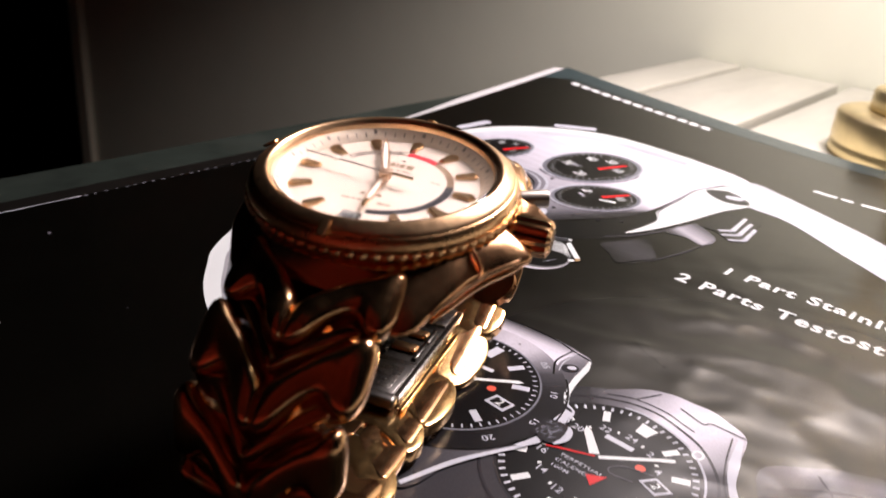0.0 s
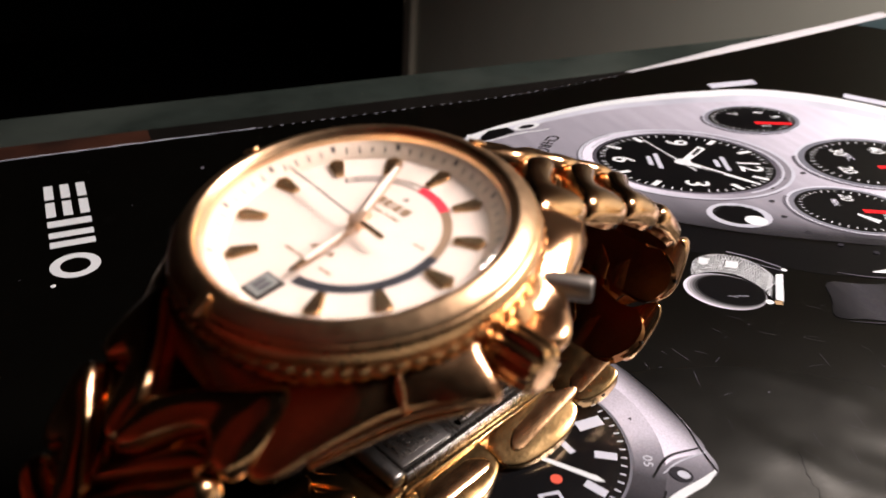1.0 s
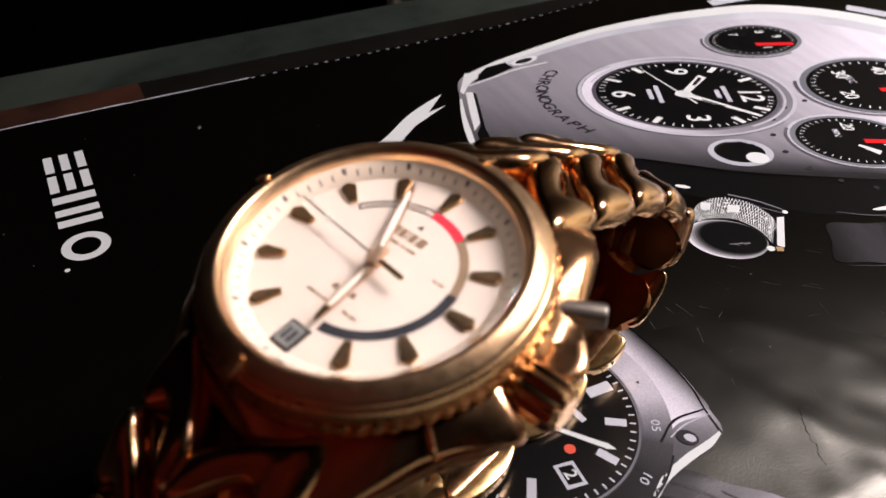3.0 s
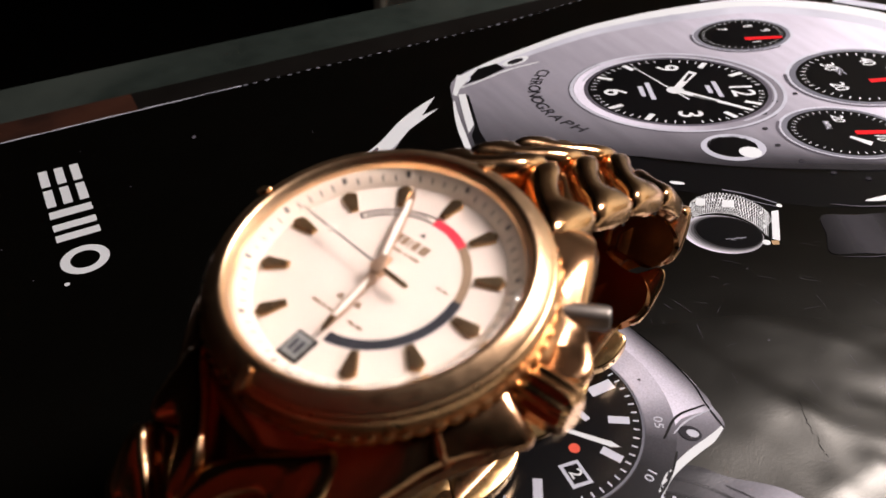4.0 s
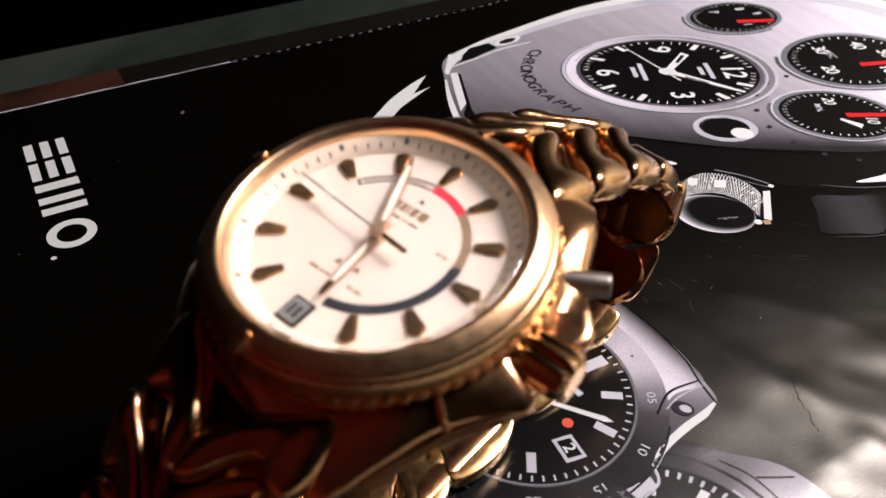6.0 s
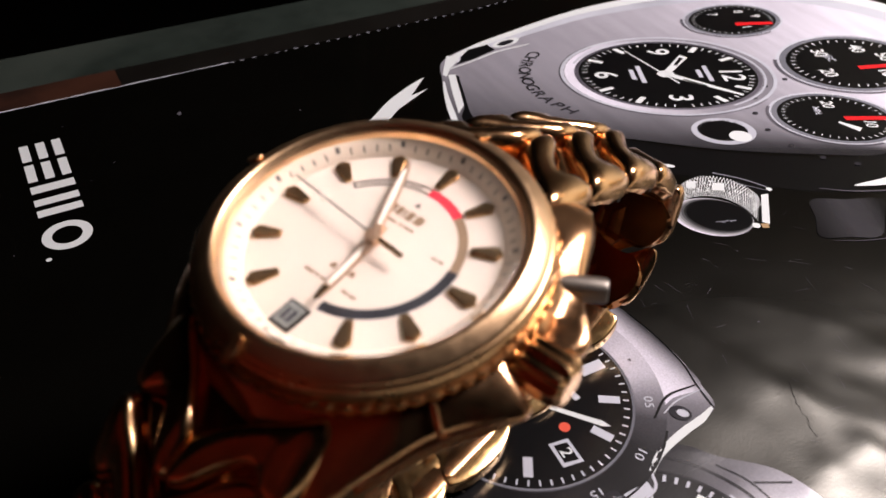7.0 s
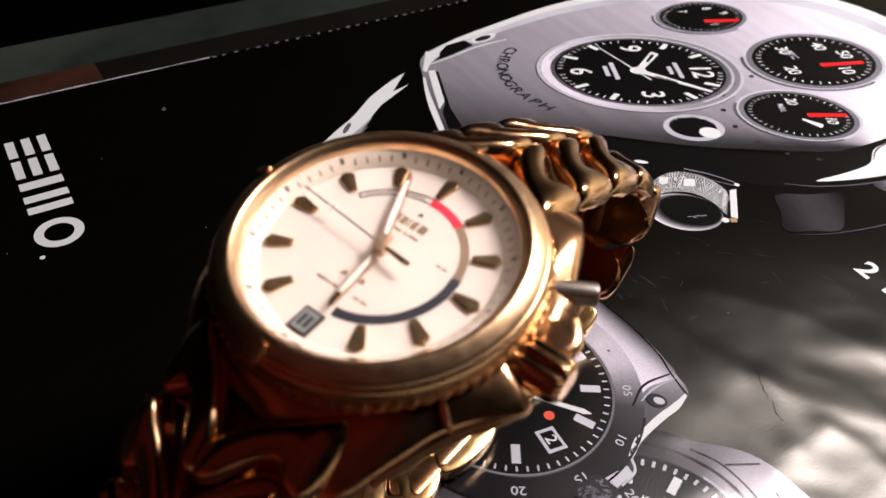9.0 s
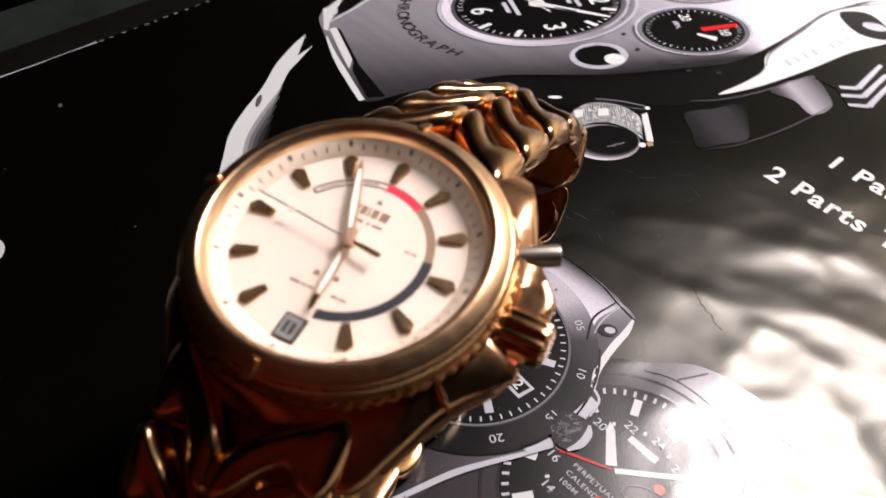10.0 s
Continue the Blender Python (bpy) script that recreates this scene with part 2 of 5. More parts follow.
TABLE_PAINT = material("pale_painted_wood", (0.60, 0.59, 0.51), 0.42, vary=0.14, grain=9, stretch=(6, 1, 1), bump=0.2, bump_scale=90, rough_vary=0.1)
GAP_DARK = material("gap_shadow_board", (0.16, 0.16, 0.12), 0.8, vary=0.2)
WALL_PAINT = material("pale_wall_paint", (0.74, 0.76, 0.63), 0.7, vary=0.08, grain=3, bump=0.9, bump_scale=22, bump_detail=4.0)
TRIM_PAINT = material("cream_trim_paint", (0.62, 0.58, 0.46), 0.5, vary=0.05, grain=6)
# Near-black colour stands in for the lack of light on these surfaces.
UNLIT_WALL = material("unlit_black_wall", (0.008, 0.005, 0.004), 0.8, vary=0.15, grain=2)
# Colour of an added, unseen wall that the gold mirrors as red.
RED_REFLECTOR = material("red_reflector_wall", (0.72, 0.075, 0.035), 0.8, vary=0.2, grain=3, second=(0.13, 0.018, 0.010), mix_scale=2.0, mix_edge=(0.32, 0.70))
SHEET_GREY = material("grey_green_gloss_paper", (0.024, 0.032, 0.027), 0.34, vary=0.5, grain=22, bump=0.25, bump_scale=120, rough_vary=0.12, second=(0.055, 0.066, 0.056), mix_scale=9)
SHEET_BROWN = material("dark_brown_ink", (0.050, 0.018, 0.010), 0.45, vary=0.35, grain=30, second=(0.022, 0.009, 0.006), mix_scale=30, mix_edge=(0.48, 0.62))
SHEET_BLACK = material("black_panel_ink", (0.006, 0.005, 0.004), 0.4, vary=0.3, grain=30, rough_vary=0.08)
DARK_FLOOR = material("dark_floor", (0.012, 0.010, 0.008), 0.7, vary=0.2, grain=4)
BRASS = material("aged_brass", (0.80, 0.66, 0.38), 0.42, 1.0, vary=0.16, grain=40, rough_vary=0.1)


# ---- building blocks ----
def mesh_of(name, bm, mat, smooth=True):
    me = bpy.data.meshes.new(name)
    bm.to_mesh(me)
    bm.free()
    me.materials.append(mat)
    if smooth:
        me.shade_smooth()
    return me


def part(name, bm, mat, parent, label="", smooth=True, sharp=None):
    """One mesh under a thing or a part, in the thing's own axes."""
    me = bm if isinstance(bm, bpy.types.Mesh) else mesh_of(name, bm, mat, smooth)
    if sharp:
        me.set_sharp_from_angle(angle=radians(sharp))
    ob = new(name, me)
    ob.parent = parent
    if label:
        tagged(ob, label)
    return ob


def thing(name, m, label, category, kind="", group=""):
    ob = new(name)
    ob.empty_display_size = 0.01
    ob.matrix_world = m
    return tagged(ob, label, category, group, kind)


def box_bm(x0, x1, y0, y1, z0, z1, bevel=0.0, segments=2):
    bm = bmesh.new()
    bmesh.ops.create_cube(bm, size=1, matrix=Matrix.Translation(((x0 + x1) / 2, (y0 + y1) / 2, (z0 + z1) / 2)) @ Matrix.Diagonal((x1 - x0, y1 - y0, z1 - z0, 1)))
    if bevel:
        bmesh.ops.bevel(bm, geom=bm.edges[:], offset=bevel, segments=segments, affect="EDGES", profile=0.5)
    return bm


def loft_bm(rings, closed=True, cap_first=True, cap_last=True):
    """A skin over rings of equal count."""
    bm = bmesh.new()
    rows = [[bm.verts.new(p) for p in ring] for ring in rings]
    n = len(rows[0])
    for a, b in zip(rows, rows[1:]):
        for i in range(n if closed else n - 1):
            j = (i + 1) % n
            bm.faces.new((a[i], a[j], b[j], b[i]))
    if cap_first:
        bm.faces.new(rows[0][::-1])
    if cap_last:
        bm.faces.new(rows[-1])
    bmesh.ops.recalc_face_normals(bm, faces=bm.faces[:])
    return bm


def lathe_bm(profile, n=96, closed_profile=False, shape=None):
    """A turned body about z. profile: (radius, height) rows; shape(angle) scales the radius."""
    rings = []
    for r, z in profile:
        rings.append([Vector((r * (shape(a) if shape else 1) * math.cos(a), r * (shape(a) if shape else 1) * math.sin(a), z)) for a in (2 * math.pi * i / n for i in range(n))])
    if closed_profile:
        bm = loft_bm(rings + [rings[0]], True, False, False)
        bmesh.ops.remove_doubles(bm, verts=bm.verts[:], dist=1e-7)
        bmesh.ops.recalc_face_normals(bm, faces=bm.faces[:])
        return bm
    return loft_bm(rings)


def smooth_loop(points, steps=6):
    """A closed Catmull-Rom curve through 2D points."""
    out, n = [], len(points)
    for i in range(n):
        p0, p1, p2, p3 = (Vector(points[(i + k - 1) % n]) for k in range(4))
        for s in range(steps):
            t = s / steps
            out.append(0.5 * (2 * p1 + (p2 - p0) * t + (2 * p0 - 5 * p1 + 4 * p2 - p3) * t * t + (3 * p1 - p0 - 3 * p2 + p3) * t ** 3))
    return out


def smooth_line(points, steps=6):
    pts = [Vector(p) for p in points]
    pts = [2 * pts[0] - pts[1]] + pts + [2 * pts[-1] - pts[-2]]
    out = []
    for i in range(1, len(pts) - 2):
        p0, p1, p2, p3 = pts[i - 1:i + 3]
        for s in range(steps):
            t = s / steps
            out.append(0.5 * (2 * p1 + (p2 - p0) * t + (2 * p0 - 5 * p1 + 4 * p2 - p3) * t * t + (3 * p1 - p0 - 3 * p2 + p3) * t ** 3))
    return out + [pts[-2].copy()]


def pillow_bm(outline, thick, rim=0.25, base=0.0, steps=5):
    """A cushion-shaped solid: a flat foot, short sides and a domed top over a 2D outline."""
    c = sum((Vector(p) for p in outline), Vector((0, 0))) / len(outline)
    rings = [[Vector((*(c + (p - c) * 0.93), base)) for p in outline], [Vector((*p, base + rim)) for p in outline]]
    for k in range(1, steps + 1):
        a = k / steps * math.pi / 2 * 0.93
        rings.append([Vector((*(c + (p - c) * (0.12 + 0.88 * math.cos(a))), base + rim + (thick - rim) * math.sin(a))) for p in outline])
    return loft_bm(rings)


# ---- the room and the table ----
def slab(name, u0, u1, v0, v1, z0, z1, mat, label, category):
    ob = new(name, mesh_of(name, box_bm(u0 * CM, u1 * CM, v0 * CM, v1 * CM, z0, z1), mat, False))
    ob.matrix_world = PAGE
    return tagged(ob, label, category, kind="structure")


slab("floor", -260, 160, -48, 330, -0.80, -0.75, DARK_FLOOR, "dark floor far below the table edge", "floor")
# Ceiling and side walls are unseen, added so the gold reflects darkness.
slab("ceiling", -260, 160, -48, 330, 1.65, 1.70, UNLIT_WALL, "unseen ceiling, coloured near-black as if unlit", "ceiling")
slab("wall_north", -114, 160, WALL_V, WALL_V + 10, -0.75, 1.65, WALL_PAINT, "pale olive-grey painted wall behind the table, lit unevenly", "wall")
slab("wall_far", -260, 160, 330, 340, -0.75, 1.65, UNLIT_WALL, "wall beyond the doorway, coloured near-black as its darkness", "wall")
slab("wall_east", 160, 170, -48, 330, -0.75, 1.65, UNLIT_WALL, "unseen wall added round the room, coloured near-black as if unlit", "wall")
slab("wall_west", -270, -260, -48, 330, -0.75, 1.65, UNLIT_WALL, "unseen wall added round the room, coloured near-black as if unlit", "wall")
# Unseen red wall, added to give the watch's front its red reflections.
slab("wall_south", 2, 160, -58, -48, -0.75, 1.65, RED_REFLECTOR, "unseen red-brown wall added for red reflections in the gold", "wall")
slab("wall_south_west", -260, 2, -58, -48, -0.75, 1.65, UNLIT_WALL, "unseen wall added round the room, coloured near-black as if unlit", "wall")
slab("trim", -117.2, -114, WALL_V - 1.2, WALL_V + 11, -0.75, 1.65, TRIM_PAINT, "cream upright trim at the edge of the dark doorway", "trim")

table = thing("table", PAGE, "pale painted plank table with dark gaps against the wall", "table")


def plank_mesh(width, length, thick):
    bm = box_bm(0, width, 0, length, -thick, 0, 0.0012, 2)
    return mesh_of("plank", bm, TABLE_PAINT)


full_plank = plank_mesh(7.25 * CM, 76.6 * CM, 0.02)
for k in range(6):
    ob = part("plank", full_plank, None, table)
    ob.location = ((0.47 + 8.2 * k) * CM, -13 * CM, TABLE_Z)
part("plank", plank_mesh(3.75 * CM, 76.6 * CM, 0.02), None, table).location = (-4.0 * CM, -13 * CM, TABLE_Z)
# Added sheet below the planks; its dark colour stands in for gap shade.
part("under_board", box_bm(-3.8 * CM, 49 * CM, -12.6 * CM, 63 * CM, TABLE_Z - 0.036, TABLE_Z - 0.0215), GAP_DARK, table, "added board, coloured dark as the shade in the gaps", False)

# ---- the lamp's foot ----
foot = thing("lamp_base", PAGE @ Matrix.Translation((17.2 * CM, 42.2 * CM, TABLE_Z)), "round stepped brass lamp base standing on the planks", "lamp base")
part("base_drum", lathe_bm([(0.043, 0.0), (0.0445, 0.0012), (0.0445, 0.0055), (0.0435, 0.0068), (0.0440, 0.0080), (0.0445, 0.0090), (0.0445, 0.0205), (0.0435, 0.0222), (0.036, 0.0236), (0.0295, 0.0240)], 96), BRASS, foot)
part("base_step", lathe_bm([(0.0290, 0.0236), (0.0298, 0.0250), (0.0298, 0.0335), (0.0288, 0.0352), (0.022, 0.0362), (0.012, 0.0370)], 96), BRASS, foot)
part("stem", lathe_bm([(0.0105, 0.036), (0.0085, 0.040), (0.0060, 0.048), (0.0052, 0.060), (0.0052, 0.29), (0.0, 0.30)][:-1], 40), BRASS, foot)

# ---- the magazine ----
PAGE_W, PAGE_LO, PAGE_HI = 27.0, -9.0, 34.6


def step(a, b, x):
    t = min(1.0, max(0.0, (x - a) / (b - a)))
    return t * t * (3 - 2 * t)


# Ridges pressed into the worn gloss: points along the crest, height, reach towards the foot and towards the head of the page.
RIDGES = (
    (((16.2, 11.2), (16.9, 11.6), (17.7, 12.2), (18.4, 12.9), (19.3, 13.2), (20.6, 13.3)), 0.055, 2.2, 1.1),
    (((14.3, 12.3), (15.0, 12.9), (16.0, 13.7), (17.2, 14.1)), 0.040, 1.3, 0.8),
    (((14.0, 10.6), (15.0, 10.9), (15.9, 11.2), (16.5, 11.5)), 0.035, 1.2, 0.5),
    (((16.6, 11.5), (17.1, 11.4), (17.6, 11.1), (18.2, 10.6)), 0.022, 0.5, 0.6),
    (((19.6, 11.3), (20.3, 10.9), (21.0, 10.5), (21.8, 9.6)), 0.034, 0.9, 0.6),
    (((18.0, 11.7), (18.6, 11.9), (19.3, 11.8)), 0.025, 0.7, 0.4),
    (((20.4, 12.6), (21.6, 12.9), (23.0, 12.4)), 0.034, 1.4, 0.9),
    (((17.6, 14.6), (18.8, 15.0), (20.4, 14.8), (22.0, 15.4)), 0.030, 0.9, 0.7),
    (((21.5, 8.6), (22.4, 10.2), (23.6, 11.0)), 0.030, 1.1, 0.9),
    (((16.6, 10.2), (17.4, 10.3), (18.1, 10.1)), 0.018, 0.6, 0.5),
)


def ridge_height(u, v, crest, height, near, far):
    best = None
    for (a, b), (c, d) in zip(crest, crest[1:]):
        f = ((u - a) * (c - a) + (v - b) * (d - b)) / ((c - a) ** 2 + (d - b) ** 2)
        f = min(1.0, max(0.0, f))
        x, y = u - a - f * (c - a), v - b - f * (d - b)
        q = math.hypot(x, y)
        if best is None or q < best[0]:
            best = (q, (c - a) * y - (d - b) * x)
    q, turn = best
    # The two reaches blend into one another, so that the ends of a crest stay round.
    reach = near + (far - near) * step(-0.6, 0.6, turn / max(q, 0.05))
    t = max(0.0, 1 - math.sqrt(q * q + 0.004) / reach)
    return 0.88 * height * t * t * (1.5 - 0.5 * t)


def rise(u, v):
    """The cover's height in centimetres: flat, with a curled far corner and a crumpled stretch."""
    curl = 1.5 * min(1.2, max(0.0, (v - 14.5) / 20.6)) ** 1.35 * max(0.0, 1 - u / 17.5) ** 1.4
    worn = 1 - step(4.0, 10.0, math.hypot(u - 21.0, (v - 11.0) * 0.85))
    worn *= step(15.2, 18.5, u - max(0.0, 9.0 - v) * 1.2 + max(0.0, v - 10.0) * 0.25)
    total = curl
    if worn > 0:
        n = noise.noise(Vector((u * 0.38 + 3.1, v * 0.38, 0.3))) + 0.4 * noise.noise(Vector((u * 0.85, v * 0.85 + 5.0, 1.7)))
        dent = -abs(noise.noise(Vector((u * 0.62 + 2.0, v * 0.55, 2.6)))) * 1.3 - abs(noise.noise(Vector((u * 1.05 + 7.0, v * 0.95 - u * 0.3, 5.3)))) * 0.7 + 0.2 * noise.noise(Vector((u * 1.5, v * 1.5, 8.8)))
        total += 0.045 * worn * (n + dent)
    if 12 < u < 25.5 and 7 < v < 17:
        total += sum(ridge_height(u, v, *one) for one in RIDGES)
        total += 0.012 * step(13.0, 15.0, u) * step(9.6, 11.0, v) * (1 - step(14.5, 17.0, v)) * (noise.noise(Vector((u * 1.1, v * 1.1, 3.3))) - 0.8 * abs(noise.noise(Vector((u * 0.9 + 4.0, v * 1.3, 7.7)))))
    return total + 0.012 * noise.noise(Vector((u * 0.16, v * 0.16, 4.4))) * step(17.0, 21.0, u)


lower = thing("magazine", PAGE, "grey-green and brown magazine lying under the black one", "magazine", group="stacked magazines")
part("cover", box_bm(-4.15 * CM, 19 * CM, -12 * CM, 36.4 * CM, TABLE_Z + 0.0046, TABLE_Z + 0.0050), SHEET_GREY, lower, "grey-green glossy cover", False)
part("page_block", box_bm(-4.05 * CM, 18.9 * CM, -11.9 * CM, 36.3 * CM, TABLE_Z + 0.0003, TABLE_Z + 0.0046), PAPER, lower, "stack of pale pages", False)
part("printed_panel", box_bm(-2.0 * CM, 19 * CM, 3.4 * CM, 36.4 * CM, TABLE_Z + 0.0049, TABLE_Z + 0.0051), SHEET_BLACK, lower, "black printed panel", False)
part("printed_panel", box_bm(-2.0 * CM, 19 * CM, -12 * CM, 3.4 * CM, TABLE_Z + 0.0049, TABLE_Z + 0.0051), SHEET_BROWN, lower, "red-brown printed panel", False)
random.seed(3)
for u, v, size in ((-2.1, 2.9, 0.0006), (-2.05, 3.7, 0.0010), (-2.05, 8.0, 0.0011), (-2.0, 12.2, 0.0005)):
    bm = bmesh.new()
    spots = [Vector((math.cos(q), math.sin(q), 0)) * size * random.uniform(0.5, 1.2) for q in (math.pi * k / 5 for k in range(10))]
    bm.faces.new([bm.verts.new((p.x * 0.6 + u * CM, p.y * 1.5 + v * CM, TABLE_Z + 0.00515)) for p in spots])
    part("worn_fleck", bm, SHEET_GREY, lower, smooth=False)

magazine = thing("magazine", PAGE, "glossy black watch catalogue with silver printed watches, lying flat", "magazine", group="stacked magazines")


def sheet_bm(u0, u1, v0, v1, top, thick, pitch=0.5):
    nu, nv = max(1, round((u1 - u0) / pitch)), max(1, round((v1 - v0) / pitch))
    bm = bmesh.new()
    grid = []
    for low in (0, 1):
        grid.append([[bm.verts.new((u * CM, v * CM, (top(u, v) * CM if not low else thick(u, v)))) for v in (v0 + (v1 - v0) * j / nv for j in range(nv + 1))] for u in (u0 + (u1 - u0) * i / nu for i in range(nu + 1))])
    a, b = grid
    for i in range(nu):
        for j in range(nv):
            bm.faces.new((a[i][j], a[i + 1][j], a[i + 1][j + 1], a[i][j + 1]))
            bm.faces.new((b[i][j], b[i][j + 1], b[i + 1][j + 1], b[i + 1][j]))
    for j in range(nv):
        bm.faces.new((a[0][j], a[0][j + 1], b[0][j + 1], b[0][j]))
        bm.faces.new((a[nu][j + 1], a[nu][j], b[nu][j], b[nu][j + 1]))
    for i in range(nu):
        bm.faces.new((a[i + 1][0], a[i][0], b[i][0], b[i + 1][0]))
        bm.faces.new((a[i][nv], a[i + 1][nv], b[i + 1][nv], b[i][nv]))
    return bm


part("cover", sheet_bm(0, PAGE_W, PAGE_LO, PAGE_HI, rise, lambda u, v: rise(u, v) * CM - 0.0003, 0.125), BLACK, magazine, "black glossy cover with a curled corner and creases", sharp=40)
part("page_block", sheet_bm(0.15, PAGE_W - 0.2, PAGE_LO + 0.1, PAGE_HI - 0.15, lambda u, v: rise(u, v) - 0.06, lambda u, v: max(TABLE_Z + 0.0053, rise(u, v) * CM - 0.0044), 0.5), PAPER, magazine, "stack of pale inner pages", sharp=40)
part("inner_page", sheet_bm(-1.1, 1.0, 21.0, 34.9, lambda u, v: rise(max(u, 0), v) * 0.97 - 0.07 + min(0, u) * 0.10 * step(20, 26, v) - 0.05 + min(0, u) * 0.3 * (1 - step(20, 27, v)), lambda u, v: (rise(max(u, 0), v) * 0.97 - 0.09 + min(0, u) * 0.10 * step(20, 26, v) - 0.05 + min(0, u) * 0.3 * (1 - step(20, 27, v))) * CM, 0.25), PAPER, magazine, "pale inner page showing past the cover", sharp=40)

LAYER = 0.00004


def conform(bm, layer):
    """Lays flat artwork on the cover."""
    bmesh.ops.triangulate(bm, faces=bm.faces[:])
    us, vs = [p.co.x for p in bm.verts], [p.co.y for p in bm.verts]
    probe = [abs(rise(u, v)) for u, v in zip(us, vs)]
    if max(probe) > 1e-5:
        for axis, some in ((0, us), (1, vs)):
            k = math.ceil(min(some) / 0.125 + 1e-6)
            while k * 0.125 < max(some) - 1e-6:
                co = [0, 0, 0]
                co[axis] = k * 0.125
                no = [0, 0, 0]
                no[axis] = 1
                bmesh.ops.bisect_plane(bm, geom=bm.verts[:] + bm.edges[:] + bm.faces[:], plane_co=co, plane_no=no, dist=1e-5)
                k += 1
    for p in bm.verts:
        u, v = p.co.x, p.co.y
        p.co = (u * CM, v * CM, rise(u, v) * CM + layer * LAYER)
    bmesh.ops.recalc_face_normals(bm, faces=bm.faces[:])
    up = sum(f.normal.z for f in bm.faces)
    if up < 0:
        bmesh.ops.reverse_faces(bm, faces=bm.faces[:])
    return bm


def shapes_bm(polys):
    bm = bmesh.new()
    for pts in polys:
        bm.faces.new([bm.verts.new((p[0], p[1], 0)) for p in pts])
    bmesh.ops.remove_doubles(bm, verts=bm.verts[:], dist=1e-4)
    return bm


def ink(name, polys, mat, parent, layer, label="", each=False, stuff=False):
    if each:
        return [ink(name, [pts], mat, parent, layer, label) for pts in polys]
    if stuff:
        return tagged(ink(name, polys, mat, parent, layer, label), kind="stuff")
    return part(name, conform(shapes_bm(polys), layer), mat, parent, label)


def letters_bm(text, size, at, turn=0.0, space=1.0, bold=0.0, centre=False, wide=1.0, art=None):
    """Lettering in Blender's own font, as a flat mesh in page centimetres."""
    cu = bpy.data.curves.new("letters", "FONT")
    cu.body, cu.size, cu.space_character, cu.offset = text, 1.0, space, bold
    cu.resolution_u = 3
    if centre:
        cu.align_x, cu.align_y = "CENTER", "CENTER"
    ob = new("letters", cu)
    me = bpy.data.meshes.new_from_object(ob.evaluated_get(bpy.context.evaluated_depsgraph_get()))
    bpy.data.objects.remove(ob)
    bm = bmesh.new()
    bm.from_mesh(me)
    bpy.data.meshes.remove(me)
    c, s = math.cos(radians(turn)), math.sin(radians(turn))
    for p in bm.verts:
        x, y = p.co.x * size * wide, p.co.y * size
        x, y = x * c - y * s + at[0], x * s + y * c + at[1]
        if art:
            x, y = art(x, y)
        p.co = (x, y, 0)
    return bm


def joined(bms):
    out = bmesh.new()
    for bm in bms:
        me = bpy.data.meshes.new("joining")
        bm.to_mesh(me)
        bm.free()
        out.from_mesh(me)
        bpy.data.meshes.remove(me)
    return out


def art_of(c, a, b, turn):
    """Maps a printed watch's own circle to the page: b along its twelve, a along its three; turn leans twelve clockwise."""
    t = radians(turn)
    return lambda x, y: (c[0] + x * a * math.cos(t) + y * b * math.sin(t), c[1] - x * a * math.sin(t) + y * b * math.cos(t))


def disc(art, r=1.0, n=72, x=0.0, y=0.0):
    return [art(x + r * math.cos(2 * math.pi * i / n), y + r * math.sin(2 * math.pi * i / n)) for i in range(n)]


def band(art, r0, r1, a0=0.0, a1=360.0, n=72):
    """Quads of a ring between two radii, degrees clockwise from twelve."""
    out = []
    for i in range(n):
        p, q = (radians(a0 + (a1 - a0) * (i + k) / n) for k in (0, 1))
        out.append([art(r * math.sin(a), r * math.cos(a)) for r, a in ((r0, p), (r1, p), (r1, q), (r0, q))])
    return out


def spokes(art, r0, r1, w, angles, w1=None):
    """Bars along the radius at the given degrees clockwise from twelve."""
    out = []
    for a in angles:
        s, c = math.sin(radians(a)), math.cos(radians(a))
        out.append([art(r * s + k * c, r * c - k * s) for r, k in ((r0, -w), (r1, -(w1 or w)), (r1, w1 or w), (r0, w))])
    return out


def needle(p, q, w0, w1):
    """A tapered bar between two page points."""
    p, q = Vector(p), Vector(q)
    n = (q - p).normalized().orthogonal()
    return [p + n * w0, q + n * w1, q - n * w1, p - n * w0]


def ribbon(points, width, steps=6):
    """Quads along a smooth line of the given width (one number, or one for each point)."""
    line = smooth_line(points, steps)
    widths = width if isinstance(width, (list, tuple)) else [width] * len(points)
    out = []
    edge = []
    for i, p in enumerate(line):
        d = (line[min(i + 1, len(line) - 1)] - line[max(i - 1, 0)]).normalized()
        n = Vector((-d.y, d.x))
        f = i / steps
        k = min(int(f), len(widths) - 2)
        w = widths[k] + (widths[k + 1] - widths[k]) * (f - k)
        edge.append((p + n * w / 2, p - n * w / 2))
    for a, b in zip(edge, edge[1:]):
        out.append([a[0], b[0], b[1], a[1]])
    return out


# The cover's border, edge wear and lettering.
ink("border_strip", [[(0, 33.1), (PAGE_W, 33.1), (PAGE_W, PAGE_HI), (0, PAGE_HI)], [(0, 31.9), (1.3, 33.1), (0, 33.1)]], INK_BORDER, magazine, 1, "slate grey border along the cover's head")
random.seed(5)
edge = [(0.03 + random.uniform(-0.008, 0.012), -9 + 0.45 * k) for k in range(35)]
ink("worn_edge", ribbon(edge, [random.uniform(0.03, 0.07) for _ in edge], 2), INK_PALE, magazine, 2, "pale worn paper along the cover's edge")
